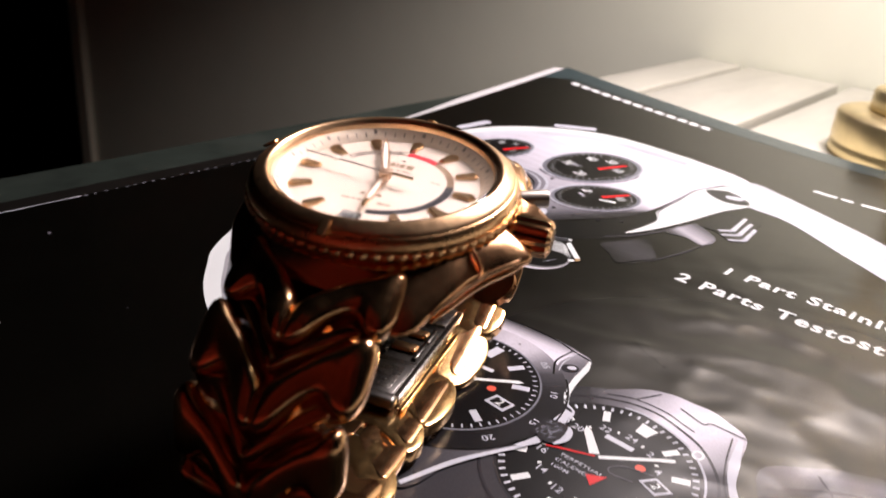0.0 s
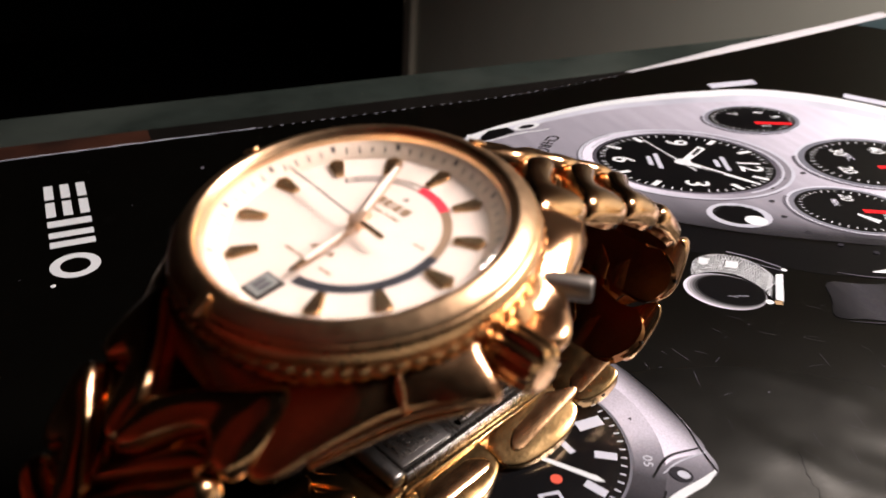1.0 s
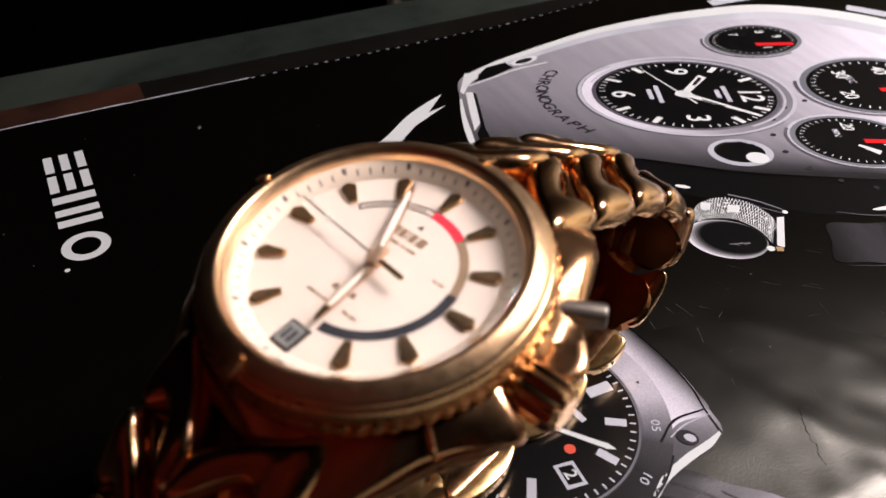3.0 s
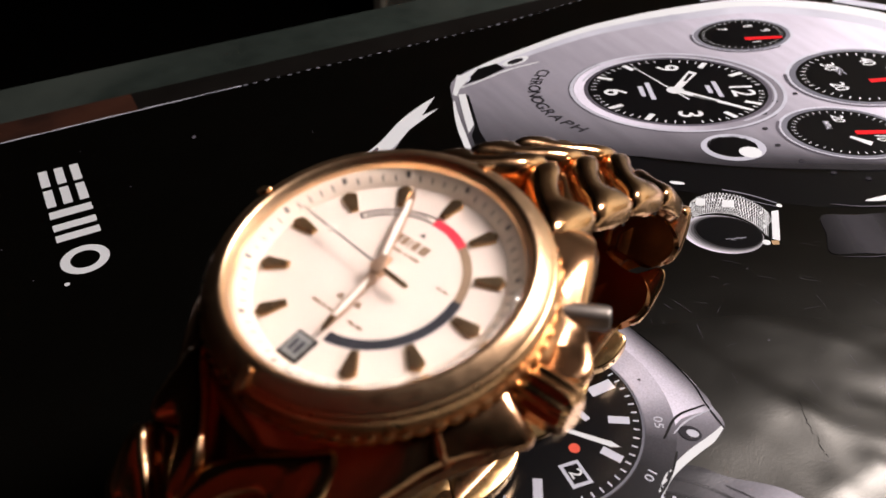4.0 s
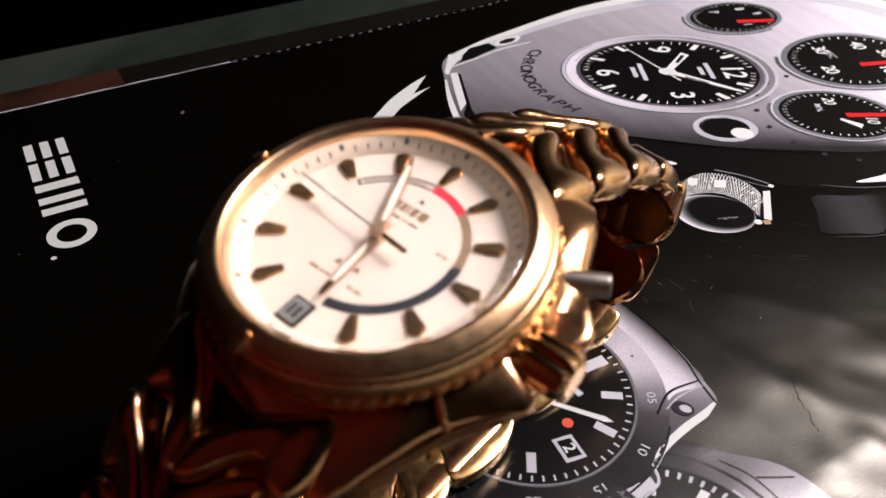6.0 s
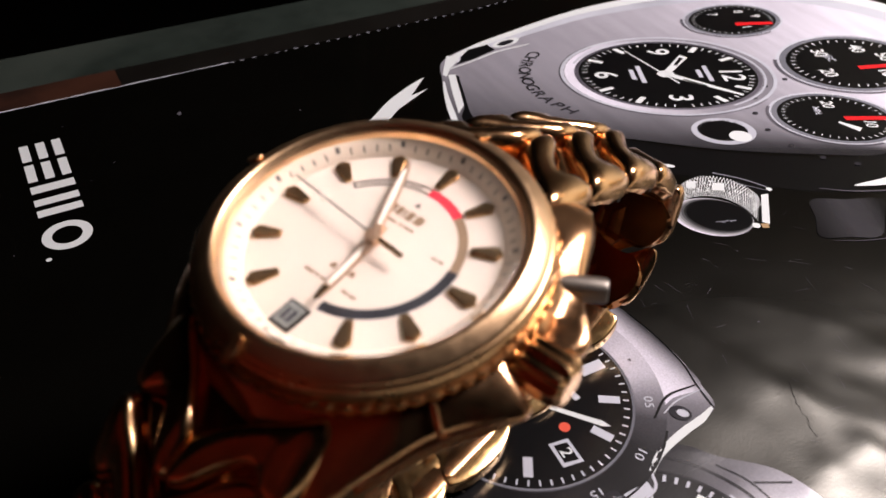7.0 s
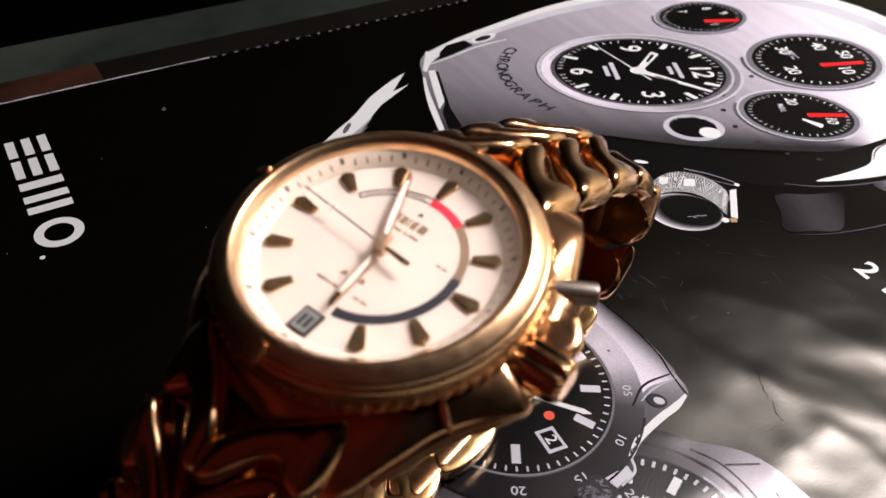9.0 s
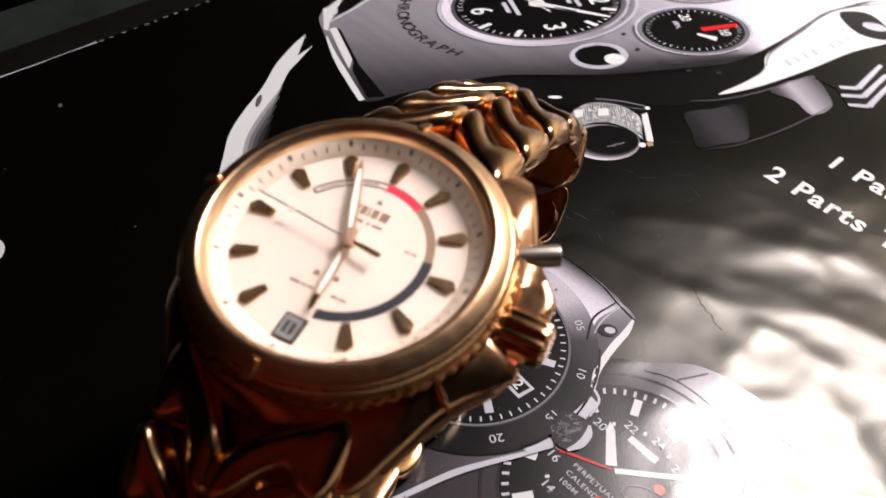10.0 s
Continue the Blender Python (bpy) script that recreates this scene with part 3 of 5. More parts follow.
ink("worn_speckle", [disc(art_of((0.05 + random.uniform(0, 0.03), 6.4 + 0.34 * k + random.uniform(-0.05, 0.05)), random.uniform(0.02, 0.045), random.uniform(0.04, 0.08), 0), 1, 8) for k in range(40)], INK_SILVER, magazine, 2, "row of pale specks along the cover's edge", stuff=True)
ink("small_print", [[(1.6 + 0.62 * k, 32.35), (1.6 + 0.62 * k + 0.46, 32.35), (1.6 + 0.62 * k + 0.46, 32.75), (1.6 + 0.62 * k, 32.75)] for k in range(13)], INK_WHITE, magazine, 2, "row of white headline print")
ink("caption_print", [[(u, 28.15), (u + w, 28.15), (u + w, 28.4), (u, 28.4)] for u, w in ((15.7, 0.9), (16.75, 0.45), (17.5, 1.0), (18.7, 0.6), (19.5, 0.9))], INK_WHITE, magazine, 2, "line of small white print")
slogan = joined([letters_bm("1 Part Stainless", 0.80, (16.15, 17.35), space=1.16, bold=0.028, wide=0.95), letters_bm("2 Parts Testosterone", 0.80, (15.42, 15.80), space=1.16, bold=0.028, wide=0.95)])
part("slogan", conform(slogan, 2), INK_WHITE, magazine, "two lines of white lettering", smooth=False)

# The maker's mark: plain white blocks and a ring.
mark = []
for u in (1.98, 2.90):
    mark += [[(u, v), (u + 0.76, v), (u + 0.76, v + 0.21), (u, v + 0.21)] for v in (0.38, 0.755, 1.13)]
for u, w in ((3.86, 0.30), (4.42, 0.26), (4.86, 0.26)):
    mark += [[(u, 0.38), (u + w, 0.38), (u + w, 1.34), (u, 1.34)]]
mark += band(art_of((5.98, 0.84), 0.50, 0.52, 0), 0.60, 1.0, n=28)
ink("maker_block", mark[:-28], INK_WHITE, magazine, 2, "plain white block of the maker's mark", each=True)
ink("maker_ring", mark[-28:], INK_WHITE, magazine, 2, "white ring of the maker's mark")
ink("mark_dot", [disc(art_of((6.66, 0.36), 0.06, 0.06, 0), 1, 12)], INK_WHITE, magazine, 2)

# The large printed chronograph.
CASE = [(2.70, 12.06), (2.20, 13.9), (1.86, 17.0), (2.05, 19.2), (2.5, 21.25), (3.3, 23.7), (5.3, 26.0), (7.6, 27.2), (11.2, 27.4), (13.6, 26.8), (13.0, 25.4), (12.55, 23.7), (12.5, 21.7), (12.25, 19.5), (11.45, 18.0), (10.3, 16.2), (9.4, 15.1), (8.5, 14.0), (7.9, 12.8), (7.35, 11.3), (6.9, 10.25), (5.5, 10.66), (4.5, 11.08), (3.75, 11.4)]
chrono = ink("printed_chronograph", [smooth_loop(CASE, 5)], INK_CASE, magazine, 2, "large silver chronograph printed on the cover")
ink("printed_strap", [smooth_loop([(13.6, 26.8), (15.4, 26.3), (19.3, 24.2), (24.0, 20.6), (25.6, 18.0), (22.0, 19.6), (18.6, 21.9), (16.2, 23.6), (14.6, 23.9), (13.3, 24.6)], 5)], INK_PALE, magazine, 2, "pale strap of the printed chronograph")
ink("case_flank", [smooth_loop([(12.83, 17.73), (12.98, 18.8), (13.0, 19.7), (12.62, 20.5), (12.67, 22.2), (12.62, 23.6), (12.85, 24.6), (13.6, 26.2), (15.2, 25.9), (14.7, 24.0), (14.17, 22.5), (13.81, 20.7), (13.34, 18.9)], 5)], INK_WHITE, magazine, 5, "bright flank of the printed case")
ink("flank_line", ribbon([(12.95, 19.9), (12.66, 20.6), (12.62, 22.2), (12.58, 23.6), (12.82, 24.6), (13.6, 26.1)], [0.02, 0.06, 0.09, 0.10, 0.08, 0.03], 6), INK_GREY, magazine, 6)
ink("flank_lettering", [needle((13.12 + 0.07 * k, 20.6 + 0.36 * k), (13.38 + 0.07 * k, 20.5 + 0.36 * k), 0.05, 0.06) for k in range(8) if k != 4], INK_PALE, magazine, 6, "row of grey letter bars", stuff=True)
ink("case_shade", [smooth_loop([(7.6, 12.9), (9.5, 15.0), (11.6, 17.9), (12.5, 20.0), (13.2, 19.0), (12.7, 17.0), (11.6, 15.6), (10.6, 14.4), (8.4, 12.1)], 5)], INK_DIAL, magazine, 1)
ink("printed_hoop", [smooth_loop([(12.72, 16.35), (13.1, 17.1), (13.5, 17.92), (13.95, 17.4), (14.4, 16.7), (14.1, 16.05), (13.76, 15.45), (13.25, 15.9)], 4)], INK_HOOP, magazine, 3, "shaded grey steel block under the printed case")
ink("hoop_edge", ribbon([(12.5, 16.9), (13.0, 17.6), (13.5, 18.75), (13.95, 20.4)], [0.02, 0.05, 0.05, 0.02], 5) + ribbon([(14.0, 15.6), (14.4, 16.4), (14.8, 17.8), (15.1, 19.6)], [0.01, 0.03, 0.05, 0.04], 5), INK_GREY, magazine, 4)
ink("hoop_flank", [smooth_loop([(13.62, 19.0), (13.95, 20.4), (14.2, 20.5), (15.08, 19.75), (14.95, 18.9), (14.3, 19.1)], 4)], INK_FLANK_PRINT, magazine, 3, "pale end of the steel hoop")
for one in ([(14.80, 20.62), (15.16, 20.97), (15.04, 22.55)], [(15.02, 20.31), (15.45, 20.74), (15.37, 22.2)], [(15.36, 20.06), (15.76, 20.43), (15.66, 21.75)]):
    ink("printed_buckle", [needle(one[0], one[1], 0.06, 0.08), needle(one[1], one[2], 0.085, 0.06)], INK_PALE, magazine, 5)
ink("buckle_shade", [[(14.12, 20.44), (14.22, 22.7), (15.6, 22.5), (15.75, 20.3), (15.4, 20.0), (14.76, 20.5)]], INK_DIAL, magazine, 4)
ink("case_edge", ribbon([(2.78, 12.15), (2.28, 13.95), (1.96, 17.0), (2.15, 19.2), (2.6, 21.25), (3.45, 23.6), (5.4, 25.8), (7.7, 27.0), (11.0, 27.2)], [0.2, 0.25, 0.3, 0.4, 0.5, 0.55, 0.6, 0.6, 0.5], 5), INK_WHITE, chrono, 4, "white rim of the printed case")
ink("case_edge_fade", ribbon([(2.95, 12.3), (2.45, 14.0), (2.2, 17.0), (2.4, 19.1), (2.85, 21.1), (3.7, 23.4), (5.6, 25.5), (7.8, 26.6), (11.0, 26.8)], [0.25, 0.3, 0.45, 0.6, 0.8, 0.9, 1.0, 1.0, 0.9], 5), INK_PALE, chrono, 3)
ink("case_corner", [[(2.55, 12.22), (2.72, 12.54), (2.91, 12.46), (3.28, 11.94), (3.66, 11.59), (3.5, 11.55)], [(3.58, 11.69), (3.67, 11.89), (5.25, 11.23), (5.56, 10.88), (4.59, 11.26)]], INK_WHITE, chrono, 5, each=True)
ink("corner_line", ribbon([(3.87, 11.38), (4.6, 11.05), (5.43, 10.74), (6.9, 10.26)], [0.06, 0.12, 0.18, 0.16], 5), INK_WHITE, chrono, 5)
ink("corner_shade", [[(3.70, 11.87), (5.36, 11.19), (5.69, 10.90), (6.89, 10.46), (7.15, 10.85), (5.61, 11.20), (3.78, 11.93)], [(2.80, 12.58), (2.50, 13.0), (2.46, 13.7), (2.86, 13.75), (3.1, 12.78), (3.15, 12.2), (2.98, 12.46)]], INK_DIAL, chrono, 5, each=True)
ink("corner_edge", ribbon([(3.30, 11.95), (3.18, 12.78), (3.0, 13.81), (3.02, 14.9)], [0.05, 0.06, 0.07, 0.05], 5), INK_WHITE, chrono, 6)
ink("case_screw", band(art_of((2.62, 14.3), 0.20, 0.52, -8), 0.6, 1.0, n=24), INK_WHITE, chrono, 6)
ink("screw_well", [disc(art_of((2.62, 14.3), 0.20, 0.52, -8), 0.62, 24)], INK_DARK, chrono, 6)

main = art_of((6.53, 17.42), 2.22, 3.10, 27)
ink("rim_glint", band(main, 0.985, 1.02) + band(main, 0.90, 0.925, 200, 420), INK_PALE, chrono, 6)
ink("dial_rim", band(main, 0.87, 1.02), INK_RIM, chrono, 4, "pale rim round the printed dial")
ink("dial_rim_line", band(main, 0.845, 0.885) + band(main, 0.98, 1.03, 40, 230), INK_GREY, chrono, 5)
ink("printed_dial", [disc(main, 0.86)], INK_DIAL, chrono, 4, "black printed dial")
ink("tick_track", spokes(main, 0.76, 0.815, 0.006, [6 * k for k in range(60) if k % 5]) + spokes(main, 0.66, 0.815, 0.028, [30, 60, 120, 150, 210, 240, 300, 330]), INK_WHITE, chrono, 5, stuff=True)
for s, a in (("12", 4), ("3", 90), ("6", 180), ("9", 270)):
    part("dial_numeral", conform(letters_bm(s, 0.31, (0.60 * math.sin(radians(a)), 0.60 * math.cos(radians(a))), 0, 0.9, 0.012, True, 1.15, main), 5), INK_WHITE, chrono, smooth=False)
ink("dial_bar", [[main(x, y), main(x + w, y), main(x + w, y + 0.045), main(x, y + 0.045)] for x, y, w in ((-0.20, 0.36, 0.40), (-0.10, 0.28, 0.2), (-0.22, -0.28, 0.44), (-0.13, -0.36, 0.26))], INK_PALE, chrono, 5, each=True)
centre = main(0.0, -0.02)
ink("printed_hand", [needle(centre, (8.45, 18.5), 0.11, 0.05), needle(centre, (5.95, 18.55), 0.10, 0.13), needle((7.1, 17.35), (4.8, 17.2), 0.03, 0.02)] + [disc(art_of(centre, 0.2, 0.26, 27), 1, 20)], INK_WHITE, chrono, 6, "white printed hands", each=True)
ink("hand_slot", [needle((6.25, 17.95), (6.0, 18.42), 0.045, 0.06), needle((7.0, 17.6), (7.6, 17.95), 0.03, 0.03)], INK_DIAL, chrono, 7, each=True)
curve_text = []
for k, letter in enumerate("CHRONOGRAPH"):
    a = 206 - 6.6 * k
    curve_text.append(letters_bm(letter, 0.17, (1.36 * math.sin(radians(a)), 1.36 * math.cos(radians(a))), 180 - a, 1, 0.01, True, 1.3, main))
part("case_lettering", conform(joined(curve_text), 5), INK_DARK, chrono, "dark lettering round the printed case", smooth=False)
for (cu, cv), a, b, turn, red, names in (
        ((4.93, 21.58), 1.08, 1.66, 18, ((5.20, 21.45), (5.72, 22.55)), (("7", 235), ("8", 300), ("9", 350), ("1", 75))),
        ((8.67, 22.77), 1.64, 2.30, 18, ((8.98, 22.70), (9.50, 24.10)), (("30", 235), ("40", 300), ("50", 350), ("10", 55), ("20", 150))),
        ((10.51, 19.86), 1.28, 1.76, 33, ((10.66, 20.05), (11.20, 21.10)), (("20", 268), ("10", 20)))):
    sub = art_of((cu, cv), a, b, turn)
    ink("subdial_rim", band(sub, 0.965, 1.02, n=60), INK_PALE, chrono, 4)
    ink("subdial_bevel", band(sub, 0.86, 0.97, n=60), INK_SILVER, chrono, 4)
    ink("subdial", [disc(sub, 0.88, 60)], INK_DIAL, chrono, 5, "small black printed subdial")
    ink("tick_track", spokes(sub, 0.75, 0.82, 0.008, [9 * k for k in range(40)]), INK_WHITE, chrono, 6, stuff=True)
    for s, q in names:
        part("subdial_numeral", conform(letters_bm(s, 0.27, (0.52 * math.sin(radians(q)), 0.52 * math.cos(radians(q))), 0, 0.9, 0.01, True, 1.1, sub), 6), INK_WHITE, chrono, smooth=False)
    if len(names) != 4:
        part("subdial_unit", conform(letters_bm("SEC" if len(names) == 5 else "MIN.", 0.15, (0.33 * math.sin(radians(225)), 0.33 * math.cos(radians(225))), 0, 1.0, 0.004, True, 1.1, sub), 6), INK_PALE, chrono, smooth=False)
    ink("subdial_needle", [needle(*red, 0.10, 0.085)], INK_RED, chrono, 7, "red printed needle")
    ink("subdial_shadow_ring", band(sub, 1.0, 1.05, 60, 200, 30), INK_GREY, chrono, 5)
ink("white_needle", [needle((10.72, 19.75), (11.25, 19.98), 0.05, 0.11)], INK_WHITE, chrono, 7)
ink("case_dot", [disc(art_of((10.51 + 2.15 * math.cos(radians(q)), 19.86 + 2.15 * math.sin(radians(q))), 0.07, 0.09, 0), 1, 10) for q in range(170, 330, 22)], INK_DARK, chrono, 5, each=True)
knob = art_of((9.55, 16.67), 0.64, 0.86, 26)
ink("case_button", band(knob, 0.74, 1.0, n=40), INK_PALE, chrono, 5)
ink("button_face", [disc(knob, 0.78, 40, -0.06, -0.02)], INK_DIAL, chrono, 5)
ink("button_glint", [disc(art_of(knob(0.42, 0.42), 0.26, 0.3, 26), 1, 16)], INK_WHITE, chrono, 6)
for ends in ([(2.2, 22.2), (2.55, 24.0)], [(4.7, 26.1), (6.2, 27.3)]):
    ink("upper_button", ribbon(ends, 0.4, 5), INK_PALE, chrono, 2)
ink("case_recess", [smooth_loop([(12.86, 24.17), (13.42, 24.85), (14.21, 24.57), (14.6, 24.0), (13.8, 23.59)], 4)], INK_DARK, chrono, 8)
ink("recess_pin", [disc(art_of((13.95, 24.3), 0.22, 0.36, 60), 1, 18)], INK_PALE, chrono, 9)
lug = smooth_line([(3.36, 11.02), (3.62, 10.38), (4.1, 9.5), (4.78, 8.6), (5.28, 7.75), (5.86, 6.95), (6.5, 6.38), (7.3, 5.72), (8.2, 5.16), (9.2, 4.7)], 5)
core = [p + Vector((0.085, 0.058)) * 4.4 for p in lug]
ink("printed_lug", [lug + core[:10:-1] + [Vector((3.98, 10.82)), Vector((4.13, 10.20))]], INK_WHITE, magazine, 1.5, "silver forked lug printed beside the case")
for k, grey in enumerate((0.42, 0.20, 0.09, 0.035, 0.015, 0.006)):
    row = [p + Vector((0.085, 0.058)) * (k + 4.6) for p in lug][14 + 2 * k:]
    ink("lug_shading", ribbon(row[::2], [0.02, 0.10] + [0.17] * (len(row[::2]) - 2), 2), material("lug_shade_ink", (grey * 0.95, grey * 0.95, grey * 1.02), vary=0.12, grain=40, **INK), magazine, 1 + 0.06 * (6 - k))
ink("lug_slot", [disc(art_of((5.2, 8.22), 0.07, 0.27, -45), 1, 16)], INK_GREY, magazine, 2)

# The printed screw-down crown.
ring = art_of((12.09, 13.82), 0.70, 0.92, 35)
crown_print = ink("printed_crown", [disc(ring, 1.0, 48)], INK_RING, magazine, 1, "white ring of a printed crown")
for f, grey in ((0.25, 0.45), (0.45, 0.22), (0.65, 0.09), (0.85, 0.03)):
    ink("crown_shading", [disc(art_of((12.09 + 0.03 * f, 13.82 + 0.15 * f), 0.70 - 0.13 * f, 0.92 - 0.17 * f, 36), 1, 44)], material("crown_shade_ink", (grey, grey, grey * 1.06), vary=0.1, **INK), crown_print, 2 + f)
ink("crown_face", [disc(art_of((12.12, 13.97), 0.56, 0.74, 37), 1, 40)], INK_DIAL, crown_print, 3, "dark face of the printed crown")
ink("crown_scratch", [needle((12.27, 13.72), (12.45, 14.18), 0.012, 0.02), needle((12.31, 13.82), (12.42, 13.9), 0.02, 0.008), needle((12.33, 14.0), (12.46, 14.06), 0.015, 0.008)], INK_SILVER, crown_print, 4)
ink("crown_knurl", [smooth_loop([(11.22, 13.5), (10.95, 13.8), (10.72, 14.2), (10.74, 14.85), (11.0, 15.3), (11.7, 15.88), (12.0, 15.75), (12.85, 14.75), (12.61, 14.6), (12.06, 14.66), (11.58, 14.42), (11.33, 14.0), (11.32, 13.6)], 4)], INK_DIAL, crown_print, 2.3, "knurled side of the printed crown")
random.seed(21)
bits = []
outer = smooth_line([(11.09, 13.67), (10.76, 14.13), (10.78, 14.77), (11.21, 15.26), (11.80, 15.39), (12.25, 15.25)], 8)
inner = smooth_line([(11.33, 13.51), (11.36, 13.9), (11.5, 14.25), (11.75, 14.52), (12.2, 14.66), (12.7, 14.6)], 8)
for k in range(len(outer) - 4):
    for a, b in ((k, k + 4), (k + 4, k)):
        p, q = outer[a].lerp(inner[a], 0.02), outer[b].lerp(inner[b], 0.95)
        bits.append(needle(p, q, random.uniform(0.005, 0.011), random.uniform(0.004, 0.010)))
        if random.random() < 0.5:
            m = p.lerp(q, random.uniform(0.2, 0.8))
            bits.append(needle(m, m + Vector((random.uniform(-0.07, 0.07), random.uniform(0.02, 0.09))), 0.03, 0.015))
ink("knurl_texture", bits, INK_WHITE, crown_print, 3.3, "bright glints of the knurling", stuff=True)
ink("crown_bar", [[(10.76, 14.23), (10.88, 14.43), (11.09, 14.22), (10.97, 14.02)], [(11.12, 14.74), (11.27, 14.99), (11.48, 14.77), (11.33, 14.53)], [(12.02, 15.44), (12.07, 15.62), (12.91, 14.78), (12.78, 14.67)]], INK_WHITE, crown_print, 3.6, each=True)
ink("crown_rail", ribbon([(10.8, 15.05), (11.3, 15.48), (11.85, 15.8)], 0.05, 4) + ribbon([(11.2, 15.15), (11.6, 15.42), (11.95, 15.7)], 0.025, 4), INK_SILVER, crown_print, 3.6)
ink("crown_glint", [disc(art_of((11.95, 15.78), 0.07, 0.07, 0), 1, 12), disc(art_of((12.80, 14.46), 0.09, 0.10, 0), 1, 12), disc(art_of((10.05, 14.27), 0.07, 0.19, 40), 1, 14)], INK_WHITE, crown_print, 3.7, each=True)
ink("crown_chip", [[(12.80, 14.60), (12.88, 14.76), (13.0, 14.66), (12.93, 14.52)]], material("tan_ink", (0.45, 0.30, 0.16), **INK), crown_print, 4)

# The printed diver's watch.
diver = art_of(DIVER_AT, 1.90, 1.90, 2.5)
watch_b = ink("printed_diver", [smooth_loop([(13.2, 9.85), (14.37, 10.1), (15.06, 10.12), (15.65, 10.03), (16.15, 9.88), (16.28, 9.2), (16.45, 8.44), (16.64, 8.0), (16.92, 7.85), (17.0, 7.35), (16.8, 6.95), (16.95, 6.57), (16.67, 5.99), (16.41, 5.45), (16.14, 4.8), (15.8, 3.6), (13.5, 3.4), (12.1, 4.2), (11.6, 7.0), (12.2, 9.3)], 5)], INK_FLANK, magazine, 10, "black diver's watch printed on the cover")
ink("diver_strap", [smooth_loop([(13.1, 9.85), (14.37, 10.08), (15.06, 10.1), (15.69, 10.0), (15.64, 9.35), (15.79, 8.75), (15.09, 9.05), (14.43, 9.14), (13.4, 9.0)], 5)], INK_LINK, watch_b, 11, "pale end link of the printed watch")
ink("diver_strap_edge", ribbon([(13.6, 10.02), (14.4, 10.10), (15.1, 10.08), (15.61, 9.95), (16.15, 9.86)], 0.03, 5) + ribbon([(15.61, 9.92), (15.56, 9.30), (15.82, 8.78)], [0.03, 0.05, 0.04], 5), INK_DIAL, watch_b, 13)
ink("diver_strap_glint", ribbon([(15.74, 9.98), (15.72, 9.4), (15.82, 9.0)], [0.02, 0.035, 0.02], 5), INK_PALE, watch_b, 13)
ink("diver_guard", ribbon([(16.12, 9.86), (16.22, 9.5), (16.28, 9.0), (16.42, 8.4), (16.62, 8.02)], [0.05, 0.14, 0.15, 0.13, 0.09], 7), INK_WHITE, watch_b, 12, "pale polished crown guard")
ink("diver_guard_edge", ribbon([(16.62, 8.02), (16.88, 7.88), (16.98, 7.5)], [0.05, 0.05, 0.03], 5) + ribbon([(16.93, 6.55), (16.67, 6.0), (16.41, 5.48), (16.14, 4.85), (15.85, 3.8)], [0.06, 0.09, 0.10, 0.12, 0.10], 7), INK_PALE, watch_b, 12)
ink("diver_bezel", band(diver, 1.02, 1.30), INK_BEZEL, watch_b, 12)
ink("diver_bezel_edge", band(diver, 1.295, 1.315, 44, 150, 50), INK_DIAL, watch_b, 13)
ink("diver_flange", band(diver, 0.99, 1.012), INK_SILVER, watch_b, 14)
ink("diver_dial", [disc(diver, 0.99)], INK_DIAL, watch_b, 13, "black dial of the printed watch")
ink("diver_lug", [disc(art_of((15.95, 9.26), 0.15, 0.2, 50), 1, 20)], INK_DARK, watch_b, 14)
ink("diver_lug_glint", [disc(art_of((15.98, 9.29), 0.08, 0.11, 50), 1, 12)], INK_PALE, watch_b, 15)
ink("bezel_dot", [disc(diver, 0.025, 3, 1.15 * math.sin(radians(4)), 1.15 * math.cos(radians(4)))], INK_GREY, watch_b, 14)
ink("hour_mark", spokes(diver, 0.68, 0.88, 0.042, [30, 60, 120, 150, 180, 210, 240, 300, 330]) + spokes(diver, 0.62, 0.88, 0.06, [0, 270]), INK_PALE, watch_b, 14, "white printed hour marks", each=True)
ink("tick_track", spokes(diver, 0.91, 0.965, 0.008, [6 * k for k in range(60)]), INK_PALE, watch_b, 14, stuff=True)
for s, a in (("05", 30), ("10", 60), ("15", 90), ("20", 120), ("25", 150)):
    part("diver_numeral", conform(letters_bm(s, 0.12, (1.15 * math.sin(radians(a)), 1.14 * math.cos(radians(a))), -a, 1.0, 0.0, True, 1.2, diver), 14), INK_PALE, watch_b, smooth=False)
ink("printed_hand", [needle((14.2, 6.85), (15.45, 7.88), 0.035, 0.055), [(15.40, 7.93), (15.50, 7.83), (15.60, 8.0)]], INK_WHITE, watch_b, 15, each=True)
ink("diver_name_bar", [needle((14.40, 7.79), (14.86, 7.86), 0.06, 0.06)], INK_PALE, watch_b, 14)
ink("diver_date_frame", [[(15.38, 6.84), (15.44, 7.20), (15.93, 7.17), (15.87, 6.80)]], INK_PALE, watch_b, 14)
ink("diver_date_card", [[(15.45, 6.90), (15.50, 7.14), (15.86, 7.12), (15.81, 6.87)]], INK_DIAL, watch_b, 15)
part("diver_date", conform(joined([letters_bm("2", 0.30, (15.655, 7.005), -5, 1, 0.01, True, 1.1)]), 16), INK_WHITE, watch_b, smooth=False)
ink("diver_dot", [disc(art_of((15.23, 7.29), 0.10, 0.10, 0), 1, 20)], INK_ORANGE, watch_b, 15, "orange-red dot on the printed dial")
ink("diver_guard_block", [[(16.72, 7.34), (16.72, 7.84), (16.90, 7.82), (16.97, 7.4)], [(16.60, 6.12), (16.80, 6.66), (16.95, 6.56), (16.76, 6.14)]], INK_PALE, watch_b, 13, each=True)
